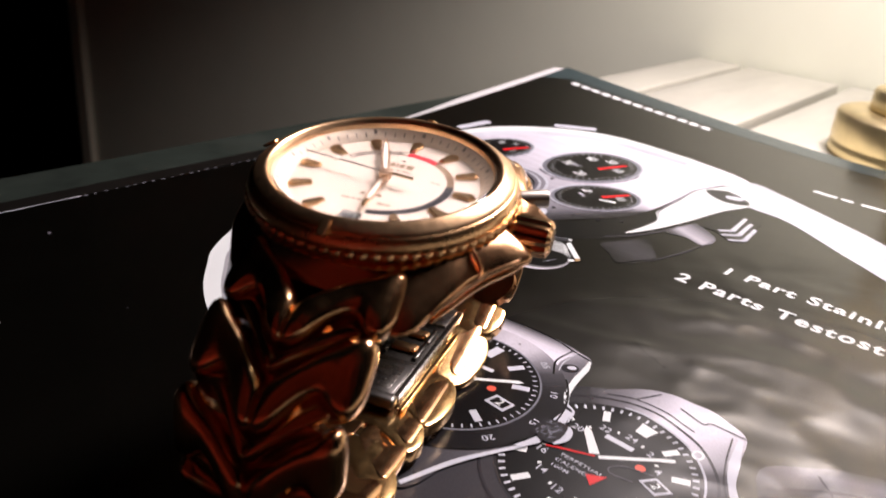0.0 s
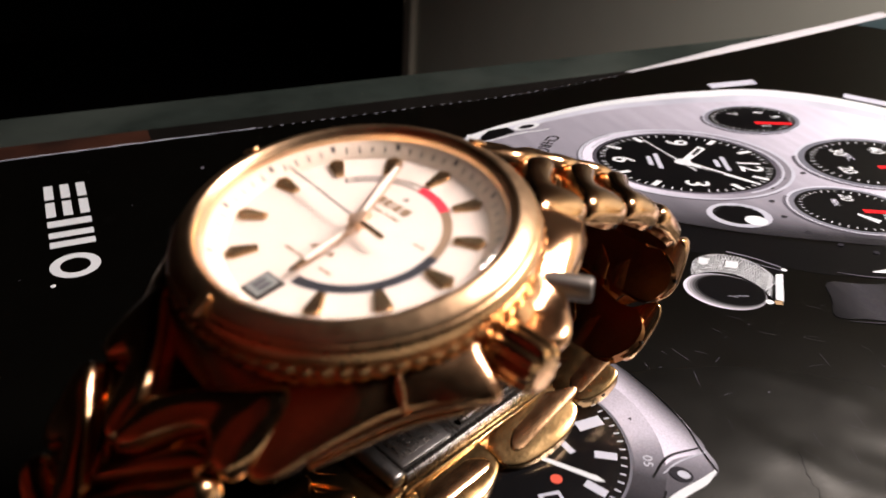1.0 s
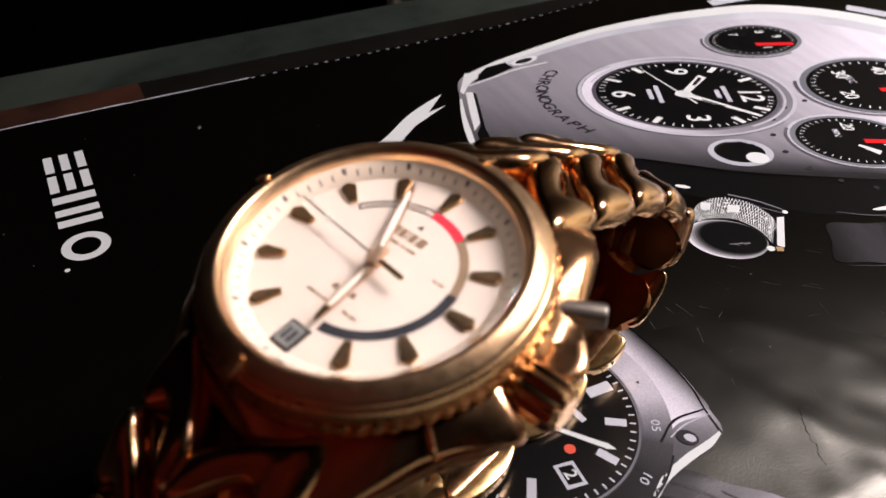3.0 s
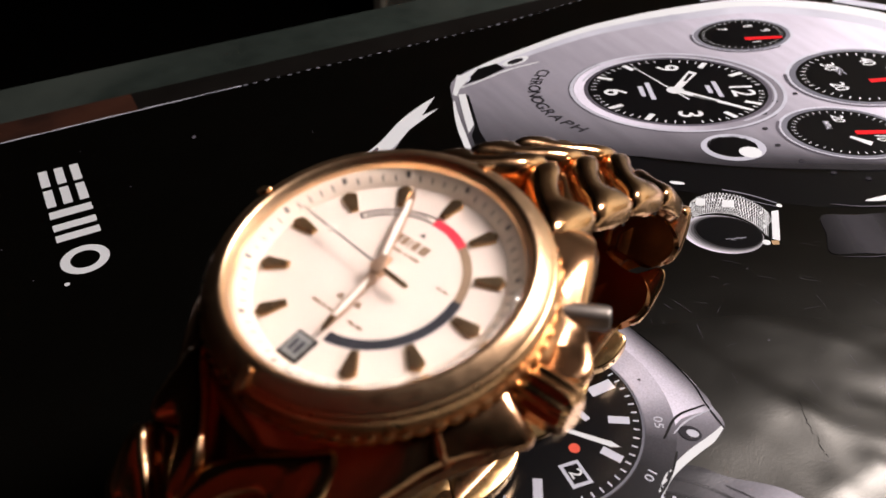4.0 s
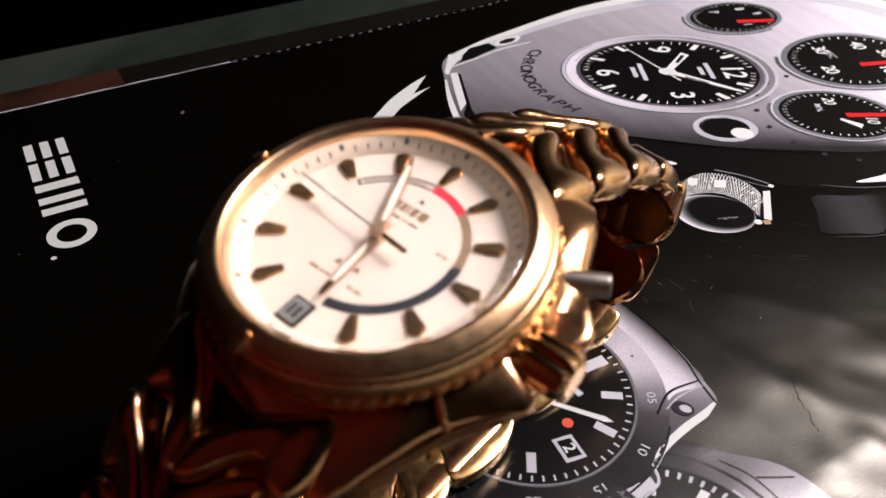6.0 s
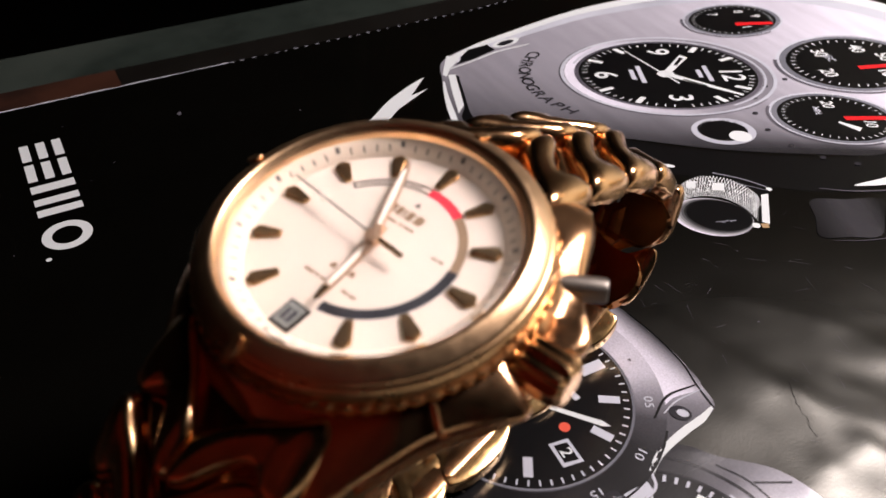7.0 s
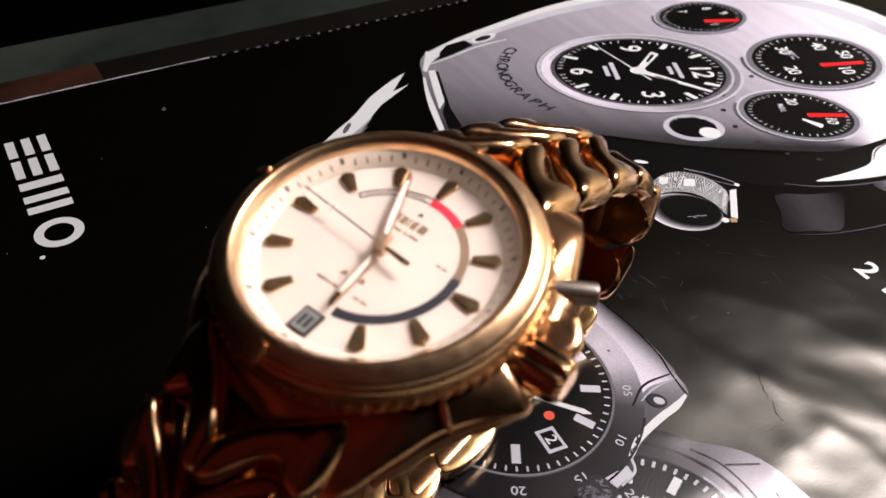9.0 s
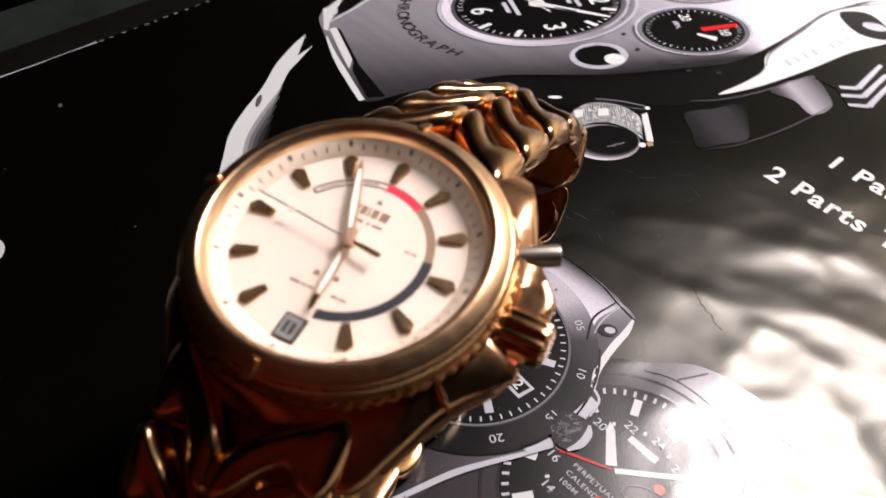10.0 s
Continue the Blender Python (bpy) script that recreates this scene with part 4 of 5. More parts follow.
ink("diver_block_line", [needle((16.70, 7.32), (16.70, 7.86), 0.025, 0.025), needle((16.56, 6.10), (16.78, 6.70), 0.025, 0.025)], INK_DIAL, watch_b, 14)
ink("diver_crown", [smooth_loop([(16.65, 6.67), (16.58, 7.0), (16.63, 7.30), (17.1, 7.36), (17.2, 7.13), (17.16, 6.68)], 3)], INK_DARK, watch_b, 14, "knurled crown of the printed watch")
random.seed(8)
ink("knurl_texture", [needle((u, v), (u + random.uniform(-0.05, 0.12), v + random.uniform(0.02, 0.14)), random.uniform(0.006, 0.016), 0.004) for u, v in ((random.uniform(16.66, 17.02), random.uniform(6.74, 7.2)) for _ in range(46))], INK_SILVER, watch_b, 15, stuff=True)
ink("diver_crown_cap", ribbon([(17.16, 6.68), (17.24, 6.95), (17.2, 7.2), (17.1, 7.35)], [0.05, 0.15, 0.14, 0.05], 5), INK_PALE, watch_b, 15)

# The printed perpetual-calendar watch.
cal = art_of(CAL_AT, 1.85, 2.05, 4)
watch_c = ink("printed_calendar_watch", [smooth_loop([(16.3, 8.6), (16.9, 9.25), (17.6, 9.95), (18.6, 10.2), (19.25, 10.12), (19.77, 9.83), (19.96, 8.9), (20.15, 8.1), (20.7, 7.0), (20.6, 5.6), (19.9, 3.6), (17.5, 2.6), (15.9, 3.6), (15.7, 6.3)], 5)], INK_CALENDAR, magazine, 1, "silver calendar watch printed on the cover")
ink("calendar_strap_line", ribbon([(17.0, 9.1), (17.5, 9.35), (18.2, 9.4), (18.9, 9.25)], 0.03, 5) + ribbon([(17.55, 9.4), (17.85, 9.95)], 0.035, 5) + ribbon([(18.36, 9.77), (18.93, 9.64), (19.07, 9.79), (19.77, 9.8)], 0.035, 5), INK_DARK, watch_c, 3)
ink("calendar_guard", ribbon([(19.70, 9.7), (19.90, 8.8), (20.12, 8.1), (20.6, 7.2), (20.7, 6.4)], [0.10, 0.22, 0.14, 0.2, 0.2], 6), INK_PALE, watch_c, 3)
ink("calendar_guard_line", ribbon([(19.56, 9.6), (19.74, 8.8), (19.98, 8.1), (20.4, 7.3)], 0.035, 6), INK_DARK, watch_c, 4)
ink("calendar_bezel", band(cal, 1.0, 1.16, n=72), INK_CALENDAR, watch_c, 3, "silver bezel of the printed watch")
ink("calendar_bezel_line", band(cal, 1.13, 1.16) + band(cal, 0.985, 1.01), INK_DARK, watch_c, 4)
ink("calendar_bezel_glint", band(cal, 1.01, 1.035, -20, 75, 40), INK_PALE, watch_c, 5)
ink("calendar_screw", band(art_of((19.28, 8.55), 0.12, 0.15, 0), 0.6, 1.0, n=20), INK_WHITE, watch_c, 5)
ink("calendar_dial", [disc(cal, 0.99)], INK_DIAL, watch_c, 3, "black dial of the printed watch")
ink("hour_mark", spokes(cal, 0.70, 0.88, 0.04, [-30, 30, 60, 120, 150, 180, 210, 240, 300]) + spokes(cal, 0.70, 0.88, 0.07, [2], 0.10), INK_WHITE, watch_c, 4, each=True)
ink("tick_track", spokes(cal, 0.90, 0.965, 0.014, [6 * k + 3 for k in range(60)]), INK_PALE, watch_c, 4, stuff=True)
ink("dot_track", spokes(cal, 0.55, 0.59, 0.014, [15 + 30 * k for k in range(12)]), INK_WHITE, watch_c, 4, stuff=True)
for s, a in (("24", 0), ("2", 28), ("4", 55), ("8", 118), ("10", 152), ("12", 186), ("14", 216), ("16", 246), ("20", 302), ("22", 331)):
    part("calendar_numeral", conform(letters_bm(s, 0.115, (0.57 * math.sin(radians(a)), 0.57 * math.cos(radians(a))), 0, 1, 0.005, True, 1.2, cal), 4), INK_PALE, watch_c, smooth=False)
ink("calendar_name_bar", [needle((17.72, 7.72), (18.32, 7.72), 0.07, 0.07)], INK_PALE, watch_c, 4)
part("calendar_lettering", conform(joined([letters_bm(s, 0.135, (17.40, v), 0, 1.1, 0.004, False, 1.2) for s, v in (("PERPETUAL", 6.55), ("CALENDAR", 6.36), ("100M", 6.17))]), 4), INK_PALE, watch_c, "small pale lettering", smooth=False)
ink("printed_hand", [needle((17.95, 7.02), (19.05, 8.02), 0.05, 0.05), needle((17.85, 7.05), (17.40, 7.58), 0.10, 0.08), [(17.46, 7.64), (17.34, 7.52), (17.28, 7.72)]], INK_WHITE, watch_c, 5, each=True)
ink("calendar_second_hand", [needle((17.9, 7.0), (17.05, 6.60), 0.02, 0.03)], INK_RED, watch_c, 6)
ink("calendar_arrow", [[(18.02, 6.42), (18.36, 6.62), (18.24, 6.20)]], INK_RED, watch_c, 5, "red arrow on the printed dial")
ink("calendar_dot", [disc(art_of((18.67, 7.32), 0.10, 0.10, 0), 1, 20)], INK_ORANGE, watch_c, 5)
ink("calendar_date_frame", [[(18.80, 6.98), (19.02, 7.28), (19.42, 7.12), (19.2, 6.80)]], INK_PALE, watch_c, 5)
ink("calendar_date_card", [[(18.88, 6.98), (19.04, 7.21), (19.34, 7.10), (19.18, 6.87)]], INK_DIAL, watch_c, 6)
part("calendar_date", conform(joined([letters_bm("2", 0.26, (19.11, 7.04), -25, 1, 0.01, True, 1.1)]), 7), INK_WHITE, watch_c, smooth=False)
ink("calendar_arc", ribbon([(18.95, 7.3), (18.45, 7.15), (18.25, 6.92), (18.35, 6.78), (18.75, 6.85)], 0.03, 5), INK_GREY, watch_c, 5)
ink("printed_far_strap", [smooth_loop([(20.3, 9.0), (21.1, 9.9), (22.4, 10.5), (24.5, 10.2), (25.6, 8.0), (24.6, 5.6), (22.4, 4.6), (21.0, 5.6), (20.9, 7.4)], 5)], INK_BAND, magazine, 1, "silver printed watch band near the cover's edge")
ink("far_strap_lines", ribbon([(20.6, 8.6), (21.6, 9.4), (22.9, 9.7), (24.3, 9.4)], 0.08, 5) + ribbon([(21.2, 9.7), (21.7, 9.0), (21.8, 8.0)], 0.05, 5), INK_DARK, magazine, 2)

CRACK = material("crack_shadow", (0.004, 0.003, 0.003), 0.9)
# Wear: a cracked fold, scratches and dust.
random.seed(11)
joints = [Vector((16.36 + 0.085 * k + random.uniform(-0.02, 0.02), 11.50 - 0.028 * k - 0.10 * min(1, k / 4) + random.uniform(-0.035, 0.035))) for k in range(14)]
ink("fold_crack", [needle(p, q, random.uniform(0.003, 0.009), random.uniform(0.001, 0.005)) for p, q in zip(joints, joints[1:])], CRACK, magazine, 1, "fine cracked line in the gloss", stuff=True)
ink("scratch_wear", [needle((u, v), (u + w * math.cos(radians(q)), v + w * math.sin(radians(q))), 0.003, 0.002) for u, v, w, q in ((random.uniform(12.5, 20.5), random.uniform(10.5, 15.5), random.uniform(0.08, 0.45), random.choice((38, 44, 75, 12, -20, 110)) + random.uniform(-9, 9)) for _ in range(70))], INK_GREY, magazine, 1, "fine pale scratches in the gloss", stuff=True)
ink("dust", [disc(art_of((random.uniform(1, 21), random.uniform(-2, 16)), r, r * 1.3, 30), 1, 7) for r in (random.uniform(0.006, 0.018) for _ in range(30))] + [disc(art_of((2.17, 4.30), 0.09, 0.05, 20), 1, 10), disc(art_of((15.0, 12.2), 0.02, 0.03, 0), 1, 8)], INK_GREY, magazine, 1, "pale dust specks", stuff=True)


# ---- the wristwatch ----
watch = thing("wristwatch", WATCH @ Matrix.Diagonal((MM, MM, MM, 1)), "gold wristwatch with cream dial standing on its closed bracelet", "wristwatch")


def bezel_claw(a):
    pts = smooth_loop([(-1.25, -1.2), (-0.9, -1.75), (0.9, -1.75), (1.25, -1.2), (1.3, 0.6), (0.8, 1.35), (-0.8, 1.35), (-1.3, 0.6)], 3)
    bm = pillow_bm(pts, 0.8, 0.7, 0.6, 5)
    bm.transform(Matrix.Rotation(a, 4, "Z") @ Matrix.Translation((0, 20.0, 2.05)) @ Matrix.Rotation(radians(-30), 4, "X") @ Matrix.Diagonal((0.5, 0.85, 0.58, 1)))
    return bm


def rod_bm(points, radii, n=20):
    """A bar with a round section along a line, thick as the radii say, with rounded ends."""
    line = [Vector(p) for p in points]
    rings = []
    for i, p in enumerate(line):
        d = (line[min(i + 1, len(line) - 1)] - line[max(i - 1, 0)]).normalized()
        side_way = d.cross(Vector((0, 0, 1))).normalized()
        up = side_way.cross(d)
        rings.append([p + (side_way * math.cos(2 * math.pi * k / n) + up * math.sin(2 * math.pi * k / n)) * radii[i] for k in range(n)])
    return loft_bm(rings)


UPPER = [(25.2, 3.9), (25.5, 6.2), (23.9, 8.4), (21.6, 10.8), (19.9, 13.8), (18.5, 17.2), (16.8, 20.8), (14.8, 24.0), (12.0, 25.2), (5.0, 23.8)]
LOWER = [(25.0, -3.8), (25.2, -5.4), (23.5, -7.7), (21.2, -10.2), (19.4, -13.2), (18.0, -16.8), (16.4, -20.6), (14.8, -24.0), (12.2, -25.4), (5.0, -24.2)]
PLAIN = [(-20.6, 0.0), (-20.4, 7.0), (-19.2, 12.6), (-16.8, 17.6), (-13.8, 22.2), (-11.0, 23.8), (-5.0, 23.4)]
ring_pts = [(22.0, 0.0), (22.2, 2.6)] + UPPER + PLAIN[:0:-1] + PLAIN[:1] + [(x, -y) for x, y in PLAIN[1:]] + LOWER[::-1] + [(22.2, -2.6)]
line = smooth_loop(ring_pts, 8)
angles = np.array([math.atan2(p.y, p.x) % (2 * math.pi) for p in line])
order = np.argsort(angles)
turns, radii = angles[order], np.array([p.length for p in line])[order]
rings = []
for row, (f, k, z, steep) in enumerate(((0.0, 0.9, -1.15, -1.4), (0.0, 1.0, -1.2, -1.7), (0.25, 1.0, -1.6, -2.3), (0.5, 1.0, -2.25, -2.9), (0.74, 1.0, -3.0, -3.4), (0.90, 1.0, -3.55, -3.8), (0.98, 1.0, -3.95, -4.2), (1.0, 1.0, -4.3, -4.5), (1.0, 1.0, -4.8, -4.9), (0.96, 1.0, -5.2, -5.3), (0.85, 1.0, -5.5, -5.6), (0.6, 0.95, -5.8, -5.9), (0.5, 0.9, -6.6, -6.6))):
    ring_now = []
    for i in range(240):
        a = 2 * math.pi * i / 240
        d = math.degrees(math.atan2(math.sin(a), abs(math.cos(a))))
        ledge = step(-62, -40, d) * (1 - step(60, 78, d))
        r = (20.3 + (float(np.interp(a, turns, radii, period=2 * math.pi)) - 20.3) * f) * k
        y = r * math.sin(a)
        # The shoulder above the crown is a flat facet that falls away towards three o'clock.
        facet = min(-1.25, max(-3.5, -1.25 - 0.58 * (r * math.cos(a) - 17.0)))
        flat_by = step(0.35, 0.65, math.cos(a)) * step(0.0, 0.1, math.sin(a)) if row > 1 else 0.0
        high = z + (min(z, facet - 0.3 * (row - 5)) if row > 5 else facet) * flat_by - z * flat_by
        ring_now.append(Vector((r * math.cos(a), y, high * ledge + steep * (1 - ledge) - 3.0 * min(1.0, f) * (min(1.0, max(0.0, abs(y) - 14) / 10.5)) ** 1.4)))
    rings.append(ring_now)
part("case", loft_bm(rings), GOLD_SATIN, watch, "polished gold case with sculpted flanks", sharp=50)
part("milled_ring", lathe_bm([(18.3, -1.5), (20.6, -1.45), (21.05, -1.15), (21.2, -0.6), (21.05, -0.1), (18.3, 0.0)], 432, True, lambda a: 1.0 + 0.018 * (abs(math.cos(36 * a)) - 0.55)), GOLD_WORN, watch, "gold ring with milled teeth", sharp=40)
bezel = part("bezel", lathe_bm([(16.75, 1.3), (16.95, 2.0), (17.15, 2.5), (17.35, 2.75), (17.55, 3.12), (17.8, 3.40), (18.05, 3.52), (18.35, 3.44), (18.75, 3.23), (19.2, 2.95), (19.65, 2.63), (20.0, 2.34), (20.2, 1.98), (20.1, 1.6), (18.6, 1.0), (16.9, 0.9)], 144, True), GOLD_BRUSHED, watch, "worn brushed gold bezel", sharp=70)
part("bezel_skirt", lathe_bm([(18.3, 1.9), (20.05, 2.1), (20.32, 2.02), (20.55, 1.7), (20.72, 1.25), (20.85, 0.7), (20.92, 0.15), (20.8, -0.05), (18.2, -0.1)], 144, True), GOLD_WORN, bezel, "polished skirt of the bezel", sharp=60)
for k in range(3):
    part("claw", bezel_claw(k * math.pi / 2), GOLD_WORN, bezel)
glass = part("crystal", lathe_bm([(17.1, 2.15), (17.2, 2.25), (17.2, 2.7), (17.0, 2.82)], 96), GLASS, watch, "clear flat watch crystal", sharp=30)
glass.visible_shadow = False
part("case_back", lathe_bm([(15.0, -8.3), (15.8, -7.9), (16.0, -6.6)], 96), STEEL, watch, "steel case back", sharp=30)

def slope(r):
    """The height of the flange, which climbs from the dial to the bezel."""
    return 0.10 + (r - 14.95) * 0.80


part("flange", lathe_bm([(14.9, 0.0), (14.95, slope(14.95)), (16.78, slope(16.78)), (16.9, slope(16.78)), (16.9, 0.0)], 128, True), REHAUT, watch, "cream sloping ring round the dial", sharp=40)
dial = part("dial", lathe_bm([(15.1, -0.35), (15.1, 0.0)], 128), CREAM, watch, "cream dial", sharp=30)


def at_clock(a, r=0.0, z=0.0):
    """A place on the dial, degrees clockwise from twelve."""
    return Matrix.Rotation(radians(-a), 4, "Z") @ Matrix.Translation((0, r, z))


def extrude_bm(pts, z0, z1, bevel=0.0):
    bm = loft_bm([[Vector((*p[:2], z0)) for p in pts], [Vector((*p[:2], z1)) for p in pts]])
    if bevel:
        top = [e for e in bm.edges if all(abs(v.co.z - z1) < 1e-6 for v in e.verts)]
        bmesh.ops.bevel(bm, geom=top, offset=bevel, segments=2, affect="EDGES")
    return bm


marker = mesh_of("hour_marker", extrude_bm([(-0.48, -1.75), (0.48, -1.75), (0.98, 1.0), (0.92, 1.35), (0.0, 1.95), (-0.92, 1.35), (-0.98, 1.0)], 0.0, 0.55, 0.22), BRONZE, False)
for k in range(12):
    if k != 6:
        ob = part("hour_marker", marker, None, dial)
        ob.matrix_local = at_clock(30 * k, 12.9, 0.0)
flat = art_of((0, 0), 1, 1, 0)


def dial_ink(name, polys, mat, z=0.03, label=""):
    bm = bmesh.new()
    for pts in polys:
        bm.faces.new([bm.verts.new((p[0], p[1], z)) for p in pts])
    bmesh.ops.recalc_face_normals(bm, faces=bm.faces[:])
    if sum(f.normal.z for f in bm.faces) < 0:
        bmesh.ops.reverse_faces(bm, faces=bm.faces[:])
    return part(name, bm, mat, dial, label, smooth=False)


ticks = dial_ink("minute_track", spokes(flat, 15.45, 16.15, 0.11, [6 * k for k in range(60) if k % 5]) + spokes(flat, 15.85, 16.5, 0.28, [30 * k for k in range(12)]), DIAL_INK, label="dark minute ticks on the sloping ring")
for v in ticks.data.vertices:
    v.co.z = slope(math.hypot(v.co.x, v.co.y)) + 0.03
dial_ink("reserve_red", band(flat, 9.6, 10.85, -2, 30, 16), DIAL_RED, label="red stretch of the power scale")
dial_ink("reserve_tan", band(flat, 9.6, 10.75, 30, 78, 20), DIAL_TAN, label="tan stretch of the power scale")
dial_ink("reserve_navy", band(flat, 9.5, 10.85, 78, 172, 40), DIAL_NAVY, label="dark navy stretch of the power scale")
dial_ink("reserve_outline", band(flat, 10.58, 10.86, -57, -2, 24) + band(flat, 9.68, 9.94, -57, -2, 24) + spokes(flat, 9.68, 10.86, 0.16, [-57]), DIAL_INK, label="thin outline of the power scale")
dial_ink("reserve_lettering", spokes(flat, 10.05, 10.48, 0.11, [-52 + 2.6 * k for k in range(8)] + [-24 + 2.4 * k for k in range(7)]), DIAL_INK)
for bar in [[(x, 5.0), (x + w, 5.0), (x + w, 6.4), (x, 6.4)] for x, w in ((-2.7, 0.9), (-1.6, 0.8), (-0.6, 0.35), (0.0, 0.9), (1.2, 1.2))]:
    dial_ink("maker_bar", [bar], DIAL_TAN, 0.05, "plain bar of the maker's name")
dial_ink("small_mark", [[(-0.5, 7.3), (0.5, 7.3), (0.0, 8.1)]], DIAL_INK)
for x, w in ((-2.0, 1.7), (0.1, 0.5), (0.9, 1.5)):
    dial_ink("small_bar", [[(x, 3.8), (x + w, 3.8), (x + w, 4.2), (x, 4.2)]], DIAL_TAN)
# Unreadable small print below the hub and at the scale's end.
for x, y, w, h in ((-3.9, -7.5, 1.5, 0.45), (-2.2, -7.5, 0.6, 0.45), (-1.4, -7.45, 0.8, 0.4), (1.9, -7.4, 0.9, 0.4), (3.0, -7.4, 1.0, 0.4), (6.6, 2.2, 0.7, 0.35), (7.5, 2.2, 0.8, 0.35)):
    dial_ink("lower_bar", [[(x, y), (x + w, y), (x + w, y + h), (x, y + h)]], DIAL_TAN)
for x, y in ((-1.4, -5.5), (1.2, -5.3)):
    dial_ink("lower_mark", [[(x - 0.55, y), (x + 0.55, y), (x + 0.25, y + 0.8), (x - 0.25, y + 0.8)]], DIAL_TAN)
part("date_frame", extrude_bm([(-1.5, -14.9), (1.5, -14.9), (1.5, -11.3), (-1.5, -11.3)], 0.0, 0.35, 0.15), GROOVE, dial, "framed date window", smooth=False)
part("date_card", extrude_bm([(-1.15, -14.55), (1.15, -14.55), (1.15, -11.65), (-1.15, -11.65)], 0.30, 0.37), DATE_BLUE, dial, "pale date card", smooth=False)
for bar in [[(-0.7, -14.0), (-0.15, -14.0), (-0.15, -12.3), (-0.7, -12.3)], [(0.15, -14.0), (0.75, -14.0), (0.75, -12.3), (0.15, -12.3)]]:
    dial_ink("date_bar", [bar], DIAL_NAVY, 0.40)


def hand(name, pts, a, z, mat, label):
    bm = extrude_bm(pts, 0.0, 0.16)
    ob = part(name, bm, mat, watch, label, smooth=False)
    ob.matrix_local = at_clock(a, 0, z)
    return ob


hour = hand("hour_hand", [(-0.45, -2.2), (0.45, -2.2), (0.55, 0), (0.66, 6.5), (0.35, 9.6), (0.0, 10.2), (-0.35, 9.6), (-0.66, 6.5), (-0.55, 0)], 174.5, 0.75, HAND, "pale hour hand with a dark tip")
part("hand_tip", extrude_bm([(-0.40, 8.2), (0.40, 8.2), (0.30, 9.7), (0.0, 10.4), (-0.30, 9.7)], 0.05, 0.22), BRONZE, hour, smooth=False)
ob = part("hand_fill", extrude_bm([(-0.27, 1.6), (0.27, 1.6), (0.36, 6.3), (0.18, 8.0), (-0.18, 8.0), (-0.36, 6.3)], 0.16, 0.24), LUME, hour, smooth=False)
minute = hand("minute_hand", [(-0.45, -2.6), (0.45, -2.6), (0.5, 0), (0.72, 6.5), (0.45, 12.0), (0.0, 13.4), (-0.45, 12.0), (-0.72, 6.5), (-0.5, 0)], -23.5, 1.05, HAND, "pale gold minute hand")
part("hand_fill", extrude_bm([(-0.27, 2.0), (0.27, 2.0), (0.40, 6.5), (0.22, 11.5), (-0.22, 11.5), (-0.40, 6.5)], 0.16, 0.24), LUME, minute, smooth=False)
second = hand("second_hand", [(-0.10, 0), (0.10, 0), (0.07, 14.6), (-0.07, 14.6)], -84.0, 1.5, STEEL_DARK, "thin second hand with a ring and a dark tail")
part("hand_tail", extrude_bm([(-0.12, 0.4), (0.12, 0.4), (0.35, -2.4), (0.32, -4.9), (-0.32, -4.9), (-0.35, -2.4)], 0.0, 0.16), BRONZE, second, smooth=False)
part("hand_ring", lathe_bm([(0.28, 0), (0.55, 0), (0.55, 0.16), (0.28, 0.16)], 24, True), LUME, second).matrix_local = Matrix.Translation((0, 8.9, 0))
part("hand_hub", lathe_bm([(1.0, 0.6), (1.05, 0.8), (1.0, 1.65), (0.6, 1.75)], 32), HAND, watch, "round hub of the hands", sharp=40)

def sweep_bm(points, wide, high, n=20, power=2.6, steps=5):
    """A smooth bar along a line that keeps level: half-widths across, half-heights up, with closed, rounded ends."""
    line = smooth_line([(*p, a, b) for p, a, b in zip(points, wide, high)], steps)
    rings = []
    last = len(line) - 1
    tips = [(0, 0.30), (0, 0.72), (0, 0.93)] + [(i, 1.0) for i in range(1, last)] + [(last, 0.93), (last, 0.72), (last, 0.30)]
    for k, (i, f) in enumerate(tips):
        p = Vector(line[i][:3])
        d = (Vector(line[min(i + 1, last)][:3]) - Vector(line[max(i - 1, 0)][:3])).normalized()
        across = d.cross(Vector((0, 0, 1))).normalized()
        up = across.cross(d)
        out_by = math.sqrt(1 - f * f) * line[i][3] * 0.6 * (-1 if i == 0 else 1 if i == last else 0)
        ring_now = []
        for q in range(n):
            c, z = math.cos(2 * math.pi * q / n), math.sin(2 * math.pi * q / n)
            c, z = (math.copysign(abs(v) ** (2 / power), v) for v in (c, z))
            ring_now.append(p + d * out_by + (across * c * line[i][3] + up * z * line[i][4]) * f)
        rings.append(ring_now)
    return loft_bm(rings)


FLOW = [(24.8, -4.9), (23.0, -8.0), (20.8, -10.9), (19.0, -14.2), (17.6, -17.8), (16.2, -21.0)]
for deep, thick in ((-3.9, 0.4), (-5.1, 0.45)):
    for way in (1, -1):
        part("flank_rib", sweep_bm([(x, y * way, deep - 0.25 * k ** 1.35) for k, (x, y) in enumerate(FLOW)], [0.3, 0.5, 0.55, 0.55, 0.5, 0.3], [0.25, thick, thick, thick, thick, 0.25], 14, 2.0), GOLD_SATIN, watch)
part("case_seam", rod_bm([(18.3, -11.0, -1.2), (19.0, -11.5, -1.8), (19.9, -12.1, -3.2), (19.9, -12.2, -4.9)], [0.22, 0.3, 0.3, 0.22], 10), GOLD_SATIN, watch, sharp=60)
crown_turn = Matrix.Translation((0, 0, -3.4)) @ Matrix.Rotation(radians(90), 4, "Y")
